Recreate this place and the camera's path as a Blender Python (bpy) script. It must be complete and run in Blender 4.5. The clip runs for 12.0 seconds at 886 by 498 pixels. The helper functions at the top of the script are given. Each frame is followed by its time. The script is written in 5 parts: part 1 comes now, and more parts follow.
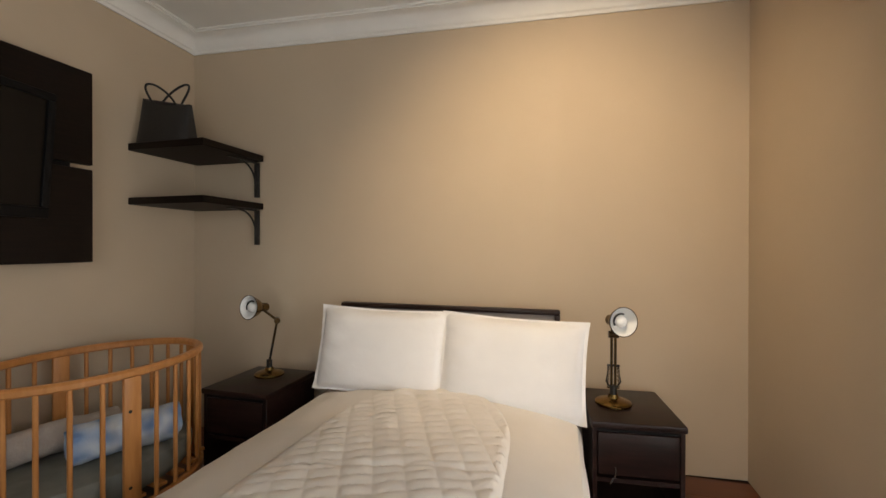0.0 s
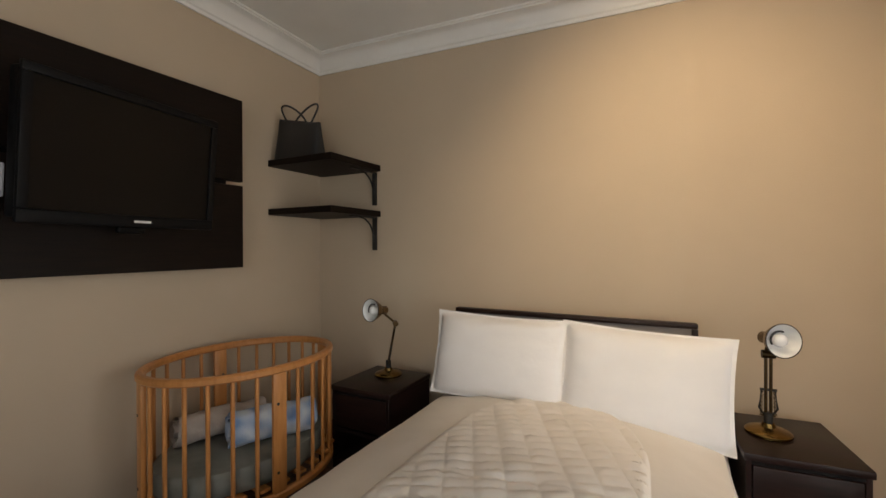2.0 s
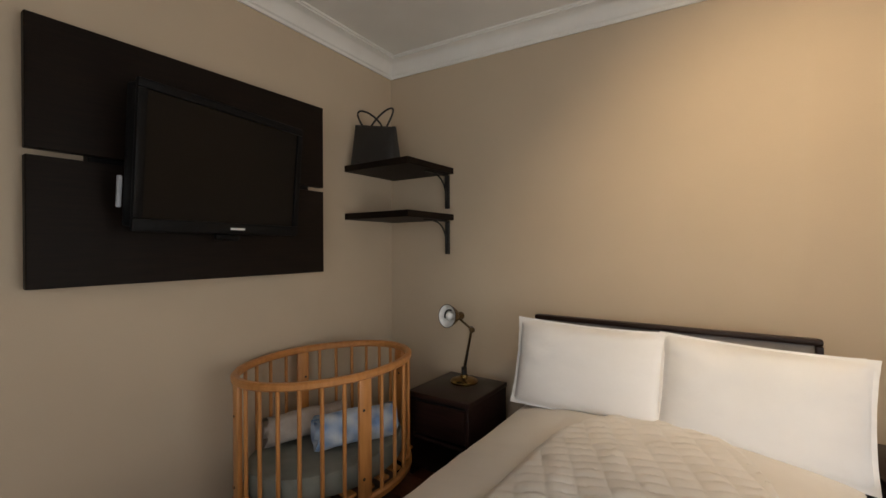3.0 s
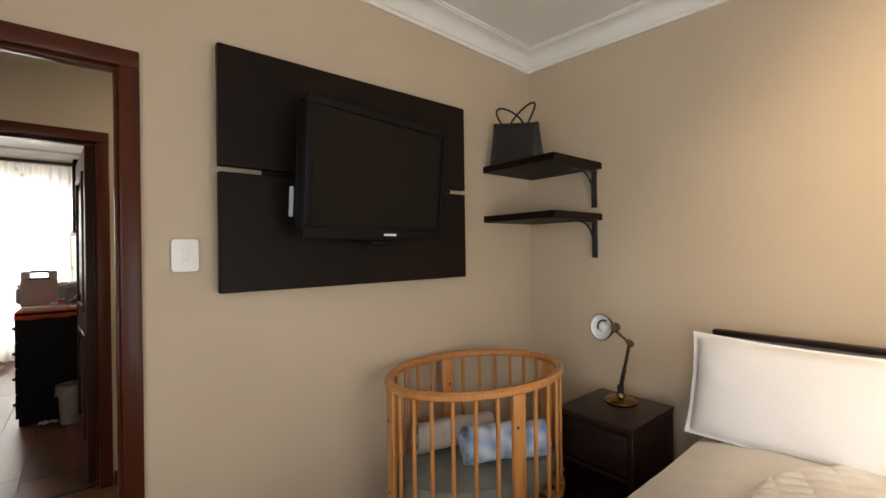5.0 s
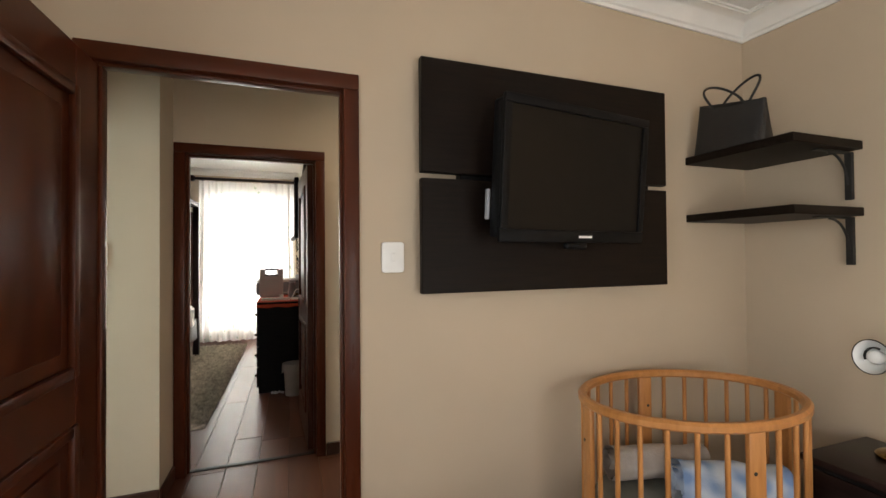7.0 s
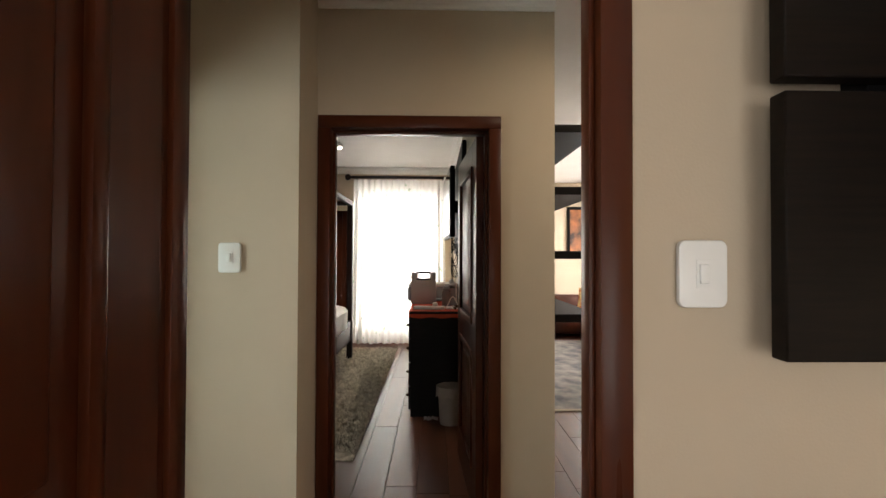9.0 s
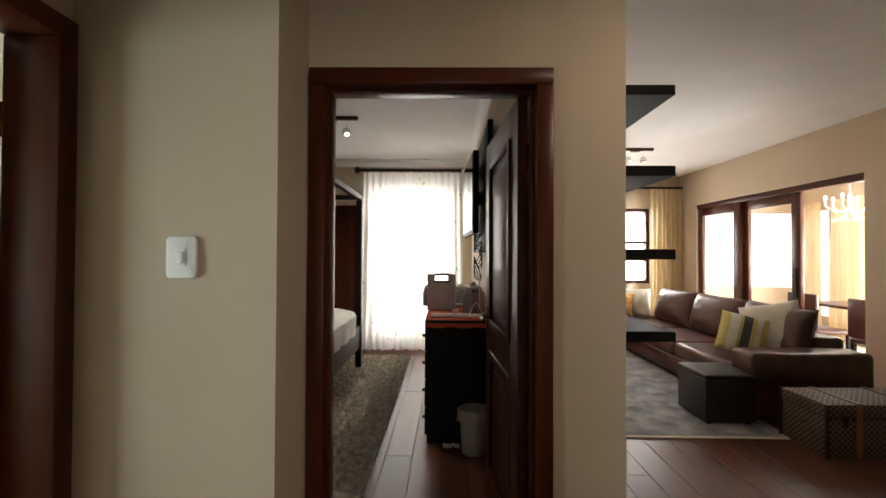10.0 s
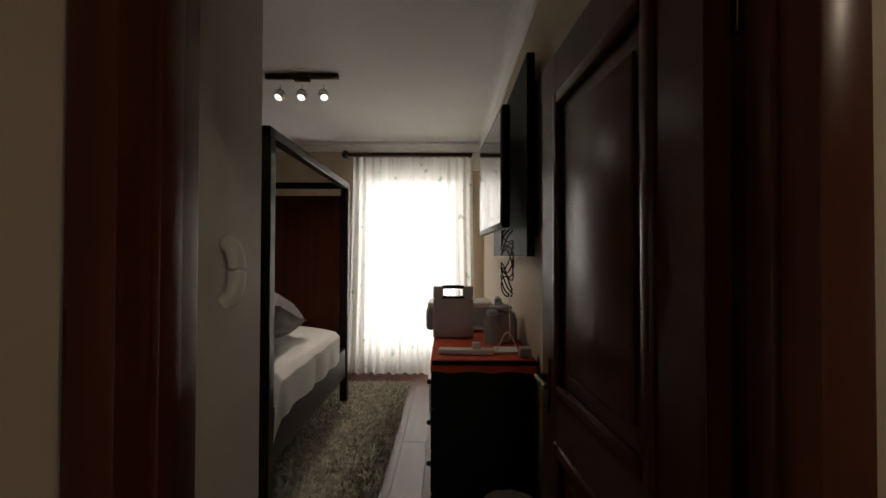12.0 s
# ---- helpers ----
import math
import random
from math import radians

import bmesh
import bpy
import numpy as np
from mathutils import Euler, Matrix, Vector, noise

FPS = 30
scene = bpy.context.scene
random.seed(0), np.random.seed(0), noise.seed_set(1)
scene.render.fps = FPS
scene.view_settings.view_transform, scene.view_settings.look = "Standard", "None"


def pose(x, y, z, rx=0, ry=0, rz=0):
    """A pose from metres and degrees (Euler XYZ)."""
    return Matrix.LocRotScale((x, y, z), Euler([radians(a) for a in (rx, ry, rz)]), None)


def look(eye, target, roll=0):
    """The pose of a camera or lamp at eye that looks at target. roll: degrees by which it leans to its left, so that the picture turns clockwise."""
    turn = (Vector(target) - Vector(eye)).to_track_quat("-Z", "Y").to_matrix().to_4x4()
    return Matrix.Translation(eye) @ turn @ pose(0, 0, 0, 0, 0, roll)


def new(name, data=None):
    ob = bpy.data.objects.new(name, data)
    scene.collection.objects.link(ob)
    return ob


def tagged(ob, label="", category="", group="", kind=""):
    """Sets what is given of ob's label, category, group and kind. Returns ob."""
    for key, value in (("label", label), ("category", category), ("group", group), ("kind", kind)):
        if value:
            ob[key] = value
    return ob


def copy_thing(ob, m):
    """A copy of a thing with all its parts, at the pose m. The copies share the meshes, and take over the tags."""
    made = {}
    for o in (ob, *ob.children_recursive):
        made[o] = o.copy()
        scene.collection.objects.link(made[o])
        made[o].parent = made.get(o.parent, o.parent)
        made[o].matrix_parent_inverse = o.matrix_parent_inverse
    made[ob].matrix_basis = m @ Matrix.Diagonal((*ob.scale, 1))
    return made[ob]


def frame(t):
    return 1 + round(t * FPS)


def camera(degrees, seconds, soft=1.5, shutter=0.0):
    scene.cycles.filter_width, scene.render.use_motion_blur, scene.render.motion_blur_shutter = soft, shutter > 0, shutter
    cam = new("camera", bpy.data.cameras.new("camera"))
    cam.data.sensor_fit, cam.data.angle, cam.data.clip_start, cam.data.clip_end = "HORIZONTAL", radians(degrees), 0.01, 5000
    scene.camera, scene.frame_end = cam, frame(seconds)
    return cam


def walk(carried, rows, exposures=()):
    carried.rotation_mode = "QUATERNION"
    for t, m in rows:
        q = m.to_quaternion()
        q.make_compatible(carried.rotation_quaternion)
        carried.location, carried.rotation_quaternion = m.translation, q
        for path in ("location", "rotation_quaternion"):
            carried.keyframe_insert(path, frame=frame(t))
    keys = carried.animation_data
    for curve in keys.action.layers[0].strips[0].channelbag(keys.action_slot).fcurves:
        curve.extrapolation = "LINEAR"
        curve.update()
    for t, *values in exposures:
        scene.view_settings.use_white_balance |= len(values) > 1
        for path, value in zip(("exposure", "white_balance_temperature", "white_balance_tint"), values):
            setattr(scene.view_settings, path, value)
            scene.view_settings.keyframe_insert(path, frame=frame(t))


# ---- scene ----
cam = camera(92.22, 12.0)
PATH = [
    (0, 0.082, 0.089, 1.289, 15.45, -0.26, -0.08),
    (0.5, 0.051, 0.084, 1.292, 18.14, -0.18, 0.00),
    (1, 0.029, 0.085, 1.303, 21.32, -0.24, 0.07),
    (1.5, -0.005, 0.077, 1.314, 24.57, -0.25, 0.13),
    (2, -0.053, 0.067, 1.326, 27.77, -0.30, 0.17),
    (2.5, -0.119, 0.067, 1.339, 31.51, -0.22, 0.27),
    (3, -0.230, 0.042, 1.355, 34.52, -0.29, 0.22),
    (3.5, -0.303, 0.044, 1.360, 38.57, -0.22, 0.27),
    (3.7, -0.327, 0.035, 1.357, 40.29, -0.17, 0.20),
    (5.3, -0.464, 0.040, 1.372, 52.31, 0.22, 0.78),
    (5.5, -0.471, 0.029, 1.373, 54.01, 0.34, 0.66),
    (6, -0.497, 0.025, 1.366, 58.79, 0.54, 0.55),
    (6.5, -0.527, -0.003, 1.364, 64.19, 0.68, 0.53),
    (7, -0.605, -0.060, 1.369, 70.50, 0.78, 0.46),
    (7.5, -0.800, -0.136, 1.380, 77.08, 0.83, 0.37),
    (7.7, -0.885, -0.163, 1.383, 79.38, 0.84, 0.23),
    (9.3, -1.712, -0.182, 1.399, 89.68, 0.81, -0.24),
    (9.5, -1.824, -0.201, 1.402, 89.97, 0.79, -0.27),
    (10, -2.078, -0.238, 1.392, 90.49, 0.74, -0.28),
    (10.5, -2.356, -0.260, 1.408, 90.66, 0.79, -0.28),
    (11, -2.657, -0.294, 1.406, 90.83, 0.81, -0.35),
    (11.5, -2.922, -0.310, 1.409, 91.00, 0.83, -0.33),
    (12, -3.168, -0.319, 1.415, 90.56, 0.84, -0.19),
]
EXPOSURES = [(0.0, 0.05), (1.0, -0.08), (2.5, -0.12), (3.5, -0.02), (5.5, 0.75), (8.0, 0.7), (9.5, 0.45), (10.4, 0.05), (11.0, -0.28), (12.0, -0.5)]
walk(cam, [(t, pose(x, y, z, 90 + pitch, roll, yaw)) for t, x, y, z, yaw, pitch, roll in PATH], EXPOSURES)

# ---- world, sun and window light ----
world = bpy.data.worlds.new("world")
scene.world = world
world.use_nodes = True
sky = world.node_tree.nodes.new("ShaderNodeTexSky")
sky.sky_type, sky.sun_disc, sky.sun_elevation, sky.sun_rotation = "NISHITA", False, radians(50), radians(150)
world.node_tree.links.new(sky.outputs[0], world.node_tree.nodes["Background"].inputs[0])
world.node_tree.nodes["Background"].inputs[1].default_value = 0.1
sun = new("sun", bpy.data.lights.new("sun", "SUN"))
sun.data.energy, sun.data.angle, sun.data.color = 2.5, radians(0.6), (1, 0.95, 0.88)
sun.matrix_world = pose(0, 0, 12, 40, 0, 150)


def window_light(name, eye, target, w, h, watts, color):
    ob = new(name, bpy.data.lights.new(name, "AREA"))
    ob.data.shape, ob.data.size, ob.data.size_y = "RECTANGLE", w, h
    ob.data.energy, ob.data.color = watts, color
    ob.matrix_world = look(eye, target)
    return ob


DAY = (1.0, 0.98, 0.95)
L_BED1 = window_light("bedroom_daylight", (1.18, 0.8, 1.05), (0, 0.8, 1.05), 1.5, 1.75, 15, DAY)
L_BED1B = window_light("bedroom_back_daylight", (0.0, -1.16, 1.4), (0.0, 1, 1.45), 1.6, 1.7, 18, DAY)
L_BED2 = window_light("far_bedroom_daylight", (-8.52, -0.75, 1.3), (-5, -0.75, 1.3), 1.15, 2.1, 62, DAY)
L_LIV = window_light("living_daylight", (-6.6, 6.42, 1.28), (-6.6, 0, 1.28), 3.8, 1.8, 760, DAY)
L_BATH = window_light("side_room_daylight", (-2.78, -3.06, 1.3), (-3.0, -1, 1.25), 0.8, 1.3, 31, (0.82, 1.0, 0.98))
L_LIV2 = window_light("living_window_daylight", (-9.78, 3.05, 1.55), (-5, 3.05, 1.5), 0.5, 1.2, 25, DAY)


def spot(name, eye, target, watts, cone, color=(1.0, 0.72, 0.42)):
    ob = new(name, bpy.data.lights.new(name, "SPOT"))
    ob.data.energy, ob.data.spot_size, ob.data.spot_blend, ob.data.color = watts, radians(cone), 1.0, color
    ob.data.shadow_soft_size = 0.04
    ob.matrix_world = look(eye, target)
    return ob


spot("wall_spot", (0.12, 1.15, 2.66), (0.12, 2.49, 1.62), 100, 100, (1.0, 0.745, 0.46))
spot("far_bedroom_track_spot", (-6.28, -1.42, 2.55), (-5.9, -1.1, 0), 48, 130, (1.0, 0.86, 0.70))
spot("hall_spot", (-2.72, 1.0, 2.60), (-3.66, 0.25, 1.25), 22, 95, (1.0, 0.80, 0.58))


# ---- materials ----
def mat(name, color, rough=0.6, metal=0.0, color2=None, scale=6.0, bump=0.0, bscale=60.0, stretch=(1, 1, 1), spec=0.5, rand=0.0, coat=0.0, detail=4.0):
    m = bpy.data.materials.new(name)
    m.use_nodes = True
    nt = m.node_tree
    b = nt.nodes["Principled BSDF"]
    b.inputs["Base Color"].default_value = (*color, 1)
    b.inputs["Roughness"].default_value = rough
    b.inputs["Metallic"].default_value = metal
    b.inputs["Specular IOR Level"].default_value = spec
    b.inputs["Coat Weight"].default_value = coat
    tc = nt.nodes.new("ShaderNodeTexCoord")
    mp = nt.nodes.new("ShaderNodeMapping")
    mp.inputs["Scale"].default_value = stretch
    nt.links.new(tc.outputs["Object"], mp.inputs["Vector"])
    last = None
    if color2:
        n = nt.nodes.new("ShaderNodeTexNoise")
        n.inputs["Scale"].default_value, n.inputs["Detail"].default_value = scale, detail
        nt.links.new(mp.outputs[0], n.inputs["Vector"])
        r = nt.nodes.new("ShaderNodeValToRGB")
        r.color_ramp.elements[0].position, r.color_ramp.elements[1].position = 0.35, 0.68
        r.color_ramp.elements[0].color, r.color_ramp.elements[1].color = (*color, 1), (*color2, 1)
        nt.links.new(n.outputs["Fac"], r.inputs[0])
        last = r.outputs[0]
        mr = nt.nodes.new("ShaderNodeMapRange")
        mr.inputs["To Min"].default_value, mr.inputs["To Max"].default_value = max(rough - 0.03, 0.02), min(rough + 0.05, 1)
        nt.links.new(n.outputs["Fac"], mr.inputs["Value"])
        nt.links.new(mr.outputs[0], b.inputs["Roughness"])
    if rand and last:
        oi = nt.nodes.new("ShaderNodeObjectInfo")
        mr = nt.nodes.new("ShaderNodeMapRange")
        mr.inputs["To Min"].default_value, mr.inputs["To Max"].default_value = 1 - rand, 1 + rand
        nt.links.new(oi.outputs["Random"], mr.inputs["Value"])
        hs = nt.nodes.new("ShaderNodeHueSaturation")
        nt.links.new(mr.outputs[0], hs.inputs["Value"])
        nt.links.new(last, hs.inputs["Color"])
        last = hs.outputs[0]
        ad = nt.nodes.new("ShaderNodeVectorMath")
        nt.links.new(tc.outputs["Object"], ad.inputs[0])
        cm = nt.nodes.new("ShaderNodeMath")
        cm.operation = "MULTIPLY"
        cm.inputs[1].default_value = 40
        nt.links.new(oi.outputs["Random"], cm.inputs[0])
        nt.links.new(cm.outputs[0], ad.inputs[1])
        nt.links.new(ad.outputs[0], mp.inputs["Vector"])
    if last:
        nt.links.new(last, b.inputs["Base Color"])
    if bump:
        n2 = nt.nodes.new("ShaderNodeTexNoise")
        n2.inputs["Scale"].default_value, n2.inputs["Detail"].default_value = bscale, 3
        nt.links.new(mp.outputs[0], n2.inputs["Vector"])
        bp = nt.nodes.new("ShaderNodeBump")
        bp.inputs["Strength"].default_value, bp.inputs["Distance"].default_value = bump, 0.01
        nt.links.new(n2.outputs["Fac"], bp.inputs["Height"])
        nt.links.new(bp.outputs[0], b.inputs["Normal"])
    return m


def glow(name, color, strength):
    m = bpy.data.materials.new(name)
    m.use_nodes = True
    b = m.node_tree.nodes["Principled BSDF"]
    b.inputs["Base Color"].default_value = (0.8, 0.8, 0.8, 1)
    b.inputs["Emission Color"].default_value = (*color, 1)
    b.inputs["Emission Strength"].default_value = strength
    return m


def sheer(name, color, clear, color2=None):
    """Thin curtain cloth: part lets light straight through, part scatters it."""
    m = bpy.data.materials.new(name)
    m.use_nodes = True
    nt = m.node_tree
    nt.nodes.remove(nt.nodes["Principled BSDF"])
    out = nt.nodes["Material Output"]
    d, t, g = nt.nodes.new("ShaderNodeBsdfDiffuse"), nt.nodes.new("ShaderNodeBsdfTranslucent"), nt.nodes.new("ShaderNodeBsdfTransparent")
    d.inputs[0].default_value = t.inputs[0].default_value = (*color, 1)
    if color2:
        tc, n, r = nt.nodes.new("ShaderNodeTexCoord"), nt.nodes.new("ShaderNodeTexNoise"), nt.nodes.new("ShaderNodeValToRGB")
        n.inputs["Scale"].default_value = 9
        nt.links.new(tc.outputs["Object"], n.inputs["Vector"])
        r.color_ramp.elements[0].position, r.color_ramp.elements[1].position = 0.67, 0.73
        r.color_ramp.elements[0].color, r.color_ramp.elements[1].color = (*color, 1), (*color2, 1)
        nt.links.new(n.outputs["Fac"], r.inputs[0])
        nt.links.new(r.outputs[0], d.inputs[0])
        nt.links.new(r.outputs[0], t.inputs[0])
    a, c = nt.nodes.new("ShaderNodeMixShader"), nt.nodes.new("ShaderNodeMixShader")
    a.inputs[0].default_value, c.inputs[0].default_value = 0.6, clear
    nt.links.new(d.outputs[0], a.inputs[1])
    nt.links.new(t.outputs[0], a.inputs[2])
    nt.links.new(a.outputs[0], c.inputs[1])
    nt.links.new(g.outputs[0], c.inputs[2])
    nt.links.new(c.outputs[0], out.inputs[0])
    return m


PAINT = mat("beige_wall_paint", (0.51, 0.415, 0.305), 0.75, color2=(0.535, 0.435, 0.32), scale=2.5, bump=0.06, bscale=160)
WHITE = mat("white_ceiling_paint", (0.78, 0.77, 0.74), 0.8, color2=(0.82, 0.81, 0.78), scale=3, bump=0.04, bscale=120)
PLASTER = mat("white_cornice_paint", (0.80, 0.79, 0.76), 0.55, color2=(0.84, 0.83, 0.80), scale=5)
MAHOGANY = mat("varnished_mahogany", (0.052, 0.0115, 0.004), 0.28, color2=(0.078, 0.018, 0.006), scale=3, stretch=(5, 5, 0.4), spec=0.28)
MAHOGANY_H = mat("varnished_mahogany_across", (0.052, 0.0115, 0.004), 0.28, color2=(0.078, 0.018, 0.006), scale=3, stretch=(5, 0.4, 5), spec=0.28)
WENGE = mat("wenge_laminate", (0.006, 0.0036, 0.0024), 0.5, color2=(0.012, 0.0068, 0.0042), scale=7, stretch=(6, 0.7, 14), bump=0.03, bscale=60, spec=0.14)
ESPRESSO = mat("espresso_stained_wood", (0.009, 0.0045, 0.0037), 0.34, spec=0.3, color2=(0.022, 0.010, 0.0075), scale=6, stretch=(1, 8, 8), bump=0.04, bscale=50)
BEECH = mat("honey_beech", (0.42, 0.175, 0.048), 0.36, color2=(0.53, 0.235, 0.072), scale=8, stretch=(5, 5, 0.8), bump=0.03)
FLOORWOOD = mat("reddish_laminate_plank", (0.095, 0.032, 0.016), 0.32, color2=(0.125, 0.044, 0.022), scale=4, stretch=(0.5, 5, 1), rand=0.22)
FLOORBASE = mat("dark_floor_joint", (0.03, 0.012, 0.008), 0.7)
BLACK = mat("black_plastic", (0.006, 0.006, 0.0065), 0.4, color2=(0.005, 0.005, 0.0055), scale=20, spec=0.12)
SCREEN = mat("dark_glossy_screen", (0.005, 0.0042, 0.0038), 0.3, spec=0.16)
METALBLACK = mat("black_iron", (0.012, 0.011, 0.010), 0.5, color2=(0.02, 0.018, 0.016), scale=30)
BRASS = mat("antique_brass", (0.30, 0.19, 0.06), 0.22, metal=1.0, color2=(0.14, 0.082, 0.028), scale=14)
DARKBRASS = mat("darkened_brass", (0.10, 0.065, 0.03), 0.35, metal=1.0, color2=(0.05, 0.032, 0.018), scale=20)
ENAMEL = mat("white_enamel", (0.82, 0.82, 0.80), 0.3)
BULB = mat("frosted_bulb_glass", (0.85, 0.85, 0.84), 0.25)
CHROME = mat("chrome", (0.75, 0.75, 0.75), 0.12, metal=1.0)
COTTON = mat("white_cotton", (0.80, 0.785, 0.77), 0.85, color2=(0.84, 0.825, 0.81), scale=4, bump=0.12, bscale=35)
SHEET = mat("cream_cotton_sheet", (0.76, 0.70, 0.62), 0.85, color2=(0.81, 0.75, 0.67), scale=3, bump=0.15, bscale=18)
QUILT = mat("cream_quilted_satin", (0.78, 0.72, 0.64), 0.55, color2=(0.83, 0.775, 0.70), scale=6, bump=0.15, bscale=30)
MATTRESS = mat("grey_green_mattress_cover", (0.16, 0.165, 0.14), 0.9, color2=(0.22, 0.22, 0.19), scale=9, bump=0.1)
GREYCLOTH = mat("taupe_fleece", (0.36, 0.31, 0.27), 0.95, color2=(0.44, 0.385, 0.34), scale=14, bump=0.3, bscale=90)
BLUECLOTH = mat("blue_patterned_fleece", (0.19, 0.30, 0.52), 0.9, color2=(0.62, 0.68, 0.74), scale=13, bump=0.3, bscale=70, detail=0.5)
LEATHERBLACK = mat("black_leather", (0.010, 0.010, 0.011), 0.45, color2=(0.016, 0.016, 0.016), scale=12, bump=0.15, bscale=150)
LEATHER = mat("oxblood_leather", (0.042, 0.012, 0.008), 0.30, color2=(0.080, 0.025, 0.015), scale=4, bump=0.2, bscale=40)
PLASTICWHITE = mat("white_plastic", (0.80, 0.79, 0.76), 0.35, color2=(0.83, 0.82, 0.79), scale=8)
PINKWHITE = mat("pinkish_white_plastic", (0.62, 0.55, 0.53), 0.45)
BINPLASTIC = mat("greyish_white_bin_plastic", (0.40, 0.385, 0.36), 0.5, color2=(0.46, 0.44, 0.41), scale=9)
GREYPLASTIC = mat("grey_plastic", (0.33, 0.34, 0.37), 0.45)
REDCLOTH = mat("orange_red_runner", (0.50, 0.055, 0.018), 0.8, color2=(0.58, 0.08, 0.025), scale=20, bump=0.2, bscale=120)
BLACKWOOD = mat("black_painted_wood", (0.006, 0.0055, 0.0055), 0.55, spec=0.15, color2=(0.010, 0.009, 0.0085), scale=6, stretch=(1, 1, 8))
CUPBOARD = mat("off_white_cupboard_board", (0.62, 0.58, 0.54), 0.5, color2=(0.66, 0.62, 0.58), scale=4)
SHAG = mat("grey_beige_shag", (0.40, 0.36, 0.29), 0.95, color2=(0.88, 0.82, 0.70), scale=22, bump=0.6, bscale=120)
PATRUG = mat("mottled_blue_grey_rug", (0.20, 0.22, 0.26), 0.95, color2=(0.52, 0.52, 0.53), scale=5, bump=0.4, bscale=120, detail=8)
DUVET = mat("white_duvet", (0.80, 0.785, 0.77), 0.85, color2=(0.84, 0.825, 0.81), scale=4, bump=0.2, bscale=20)
GREYPILLOW = mat("grey_velvet", (0.20, 0.18, 0.175), 0.8, color2=(0.25, 0.225, 0.215), scale=6)
CREAMCURTAIN = sheer("cream_curtain_cloth", (0.78, 0.66, 0.44), 0.02)
SHEER = sheer("white_sheer_cloth", (0.88, 0.86, 0.81), 0.05, (0.50, 0.58, 0.45))
OUTSIDE = glow("bright_overcast_outdoors", (1.0, 0.99, 0.97), 0.75)
CREAMCUSHION = mat("cream_cushion_cloth", (0.62, 0.59, 0.50), 0.9, color2=(0.68, 0.65, 0.56), scale=7, bump=0.3, bscale=60)
YELLOW = mat("yellow_stripe_cloth", (0.52, 0.44, 0.16), 0.9)
GREYSTRIPE = mat("charcoal_stripe_cloth", (0.07, 0.07, 0.065), 0.9)
ORANGE = mat("orange_print_cloth", (0.45, 0.13, 0.04), 0.9, color2=(0.62, 0.50, 0.22), scale=25)
TAN = mat("tan_leather_strap", (0.30, 0.115, 0.04), 0.5)
SKIRTWOOD = mat("dark_skirting_wood", (0.035, 0.013, 0.008), 0.35, color2=(0.06, 0.022, 0.013), scale=6)
PANE = bpy.data.materials.new("clear_glass")
PANE.use_nodes = True
PANE.node_tree.nodes["Principled BSDF"].inputs["Transmission Weight"].default_value = 1.0
PANE.node_tree.nodes["Principled BSDF"].inputs["Roughness"].default_value = 0.02
PANE.node_tree.nodes["Principled BSDF"].inputs["IOR"].default_value = 1.1
CLEARPLASTIC = bpy.data.materials.new("clear_bottle_plastic")
CLEARPLASTIC.use_nodes = True
CLEARPLASTIC.node_tree.nodes["Principled BSDF"].inputs["Base Color"].default_value = (0.75, 0.78, 0.82, 1)
CLEARPLASTIC.node_tree.nodes["Principled BSDF"].inputs["Transmission Weight"].default_value = 0.7
CLEARPLASTIC.node_tree.nodes["Principled BSDF"].inputs["Roughness"].default_value = 0.15


def chequer(name, c1, c2, size):
    m = mat(name, c1, 0.55, bump=0.1, bscale=100)
    nt = m.node_tree
    ch, tc = nt.nodes.new("ShaderNodeTexChecker"), nt.nodes.new("ShaderNodeTexCoord")
    ch.inputs["Color1"].default_value, ch.inputs["Color2"].default_value, ch.inputs["Scale"].default_value = (*c1, 1), (*c2, 1), 1 / size
    mp = nt.nodes.new("ShaderNodeMapping")
    mp.inputs["Location"].default_value = (0.003, 0.004, 0.005)
    nt.links.new(tc.outputs["Object"], mp.inputs["Vector"])
    nt.links.new(mp.outputs[0], ch.inputs["Vector"])
    nt.links.new(ch.outputs[0], nt.nodes["Principled BSDF"].inputs["Base Color"])
    return m


CHEQUER = chequer("brown_chequered_canvas", (0.028, 0.014, 0.009), (0.17, 0.13, 0.09), 0.02)


# ---- mesh helpers ----
def box(bm, lo, hi, bevel=0.0, segs=2):
    c = [(a + b) / 2 for a, b in zip(lo, hi)]
    s = [abs(b - a) for a, b in zip(lo, hi)]
    vs = bmesh.ops.create_cube(bm, size=1, matrix=Matrix.Translation(c) @ Matrix.Diagonal((*s, 1)))["verts"]
    if bevel:
        es = list({e for v in vs for e in v.link_edges})
        bmesh.ops.bevel(bm, geom=es, offset=bevel, segments=segs, affect="EDGES", profile=0.5)
    return bm


def rod(bm, a, b, r, r2=None, n=12):
    a, b = Vector(a), Vector(b)
    d = b - a
    m = Matrix.Translation((a + b) / 2) @ d.to_track_quat("Z", "Y").to_matrix().to_4x4()
    bmesh.ops.create_cone(bm, cap_ends=True, segments=n, radius1=r, radius2=r if r2 is None else r2, depth=d.length, matrix=m)
    return bm


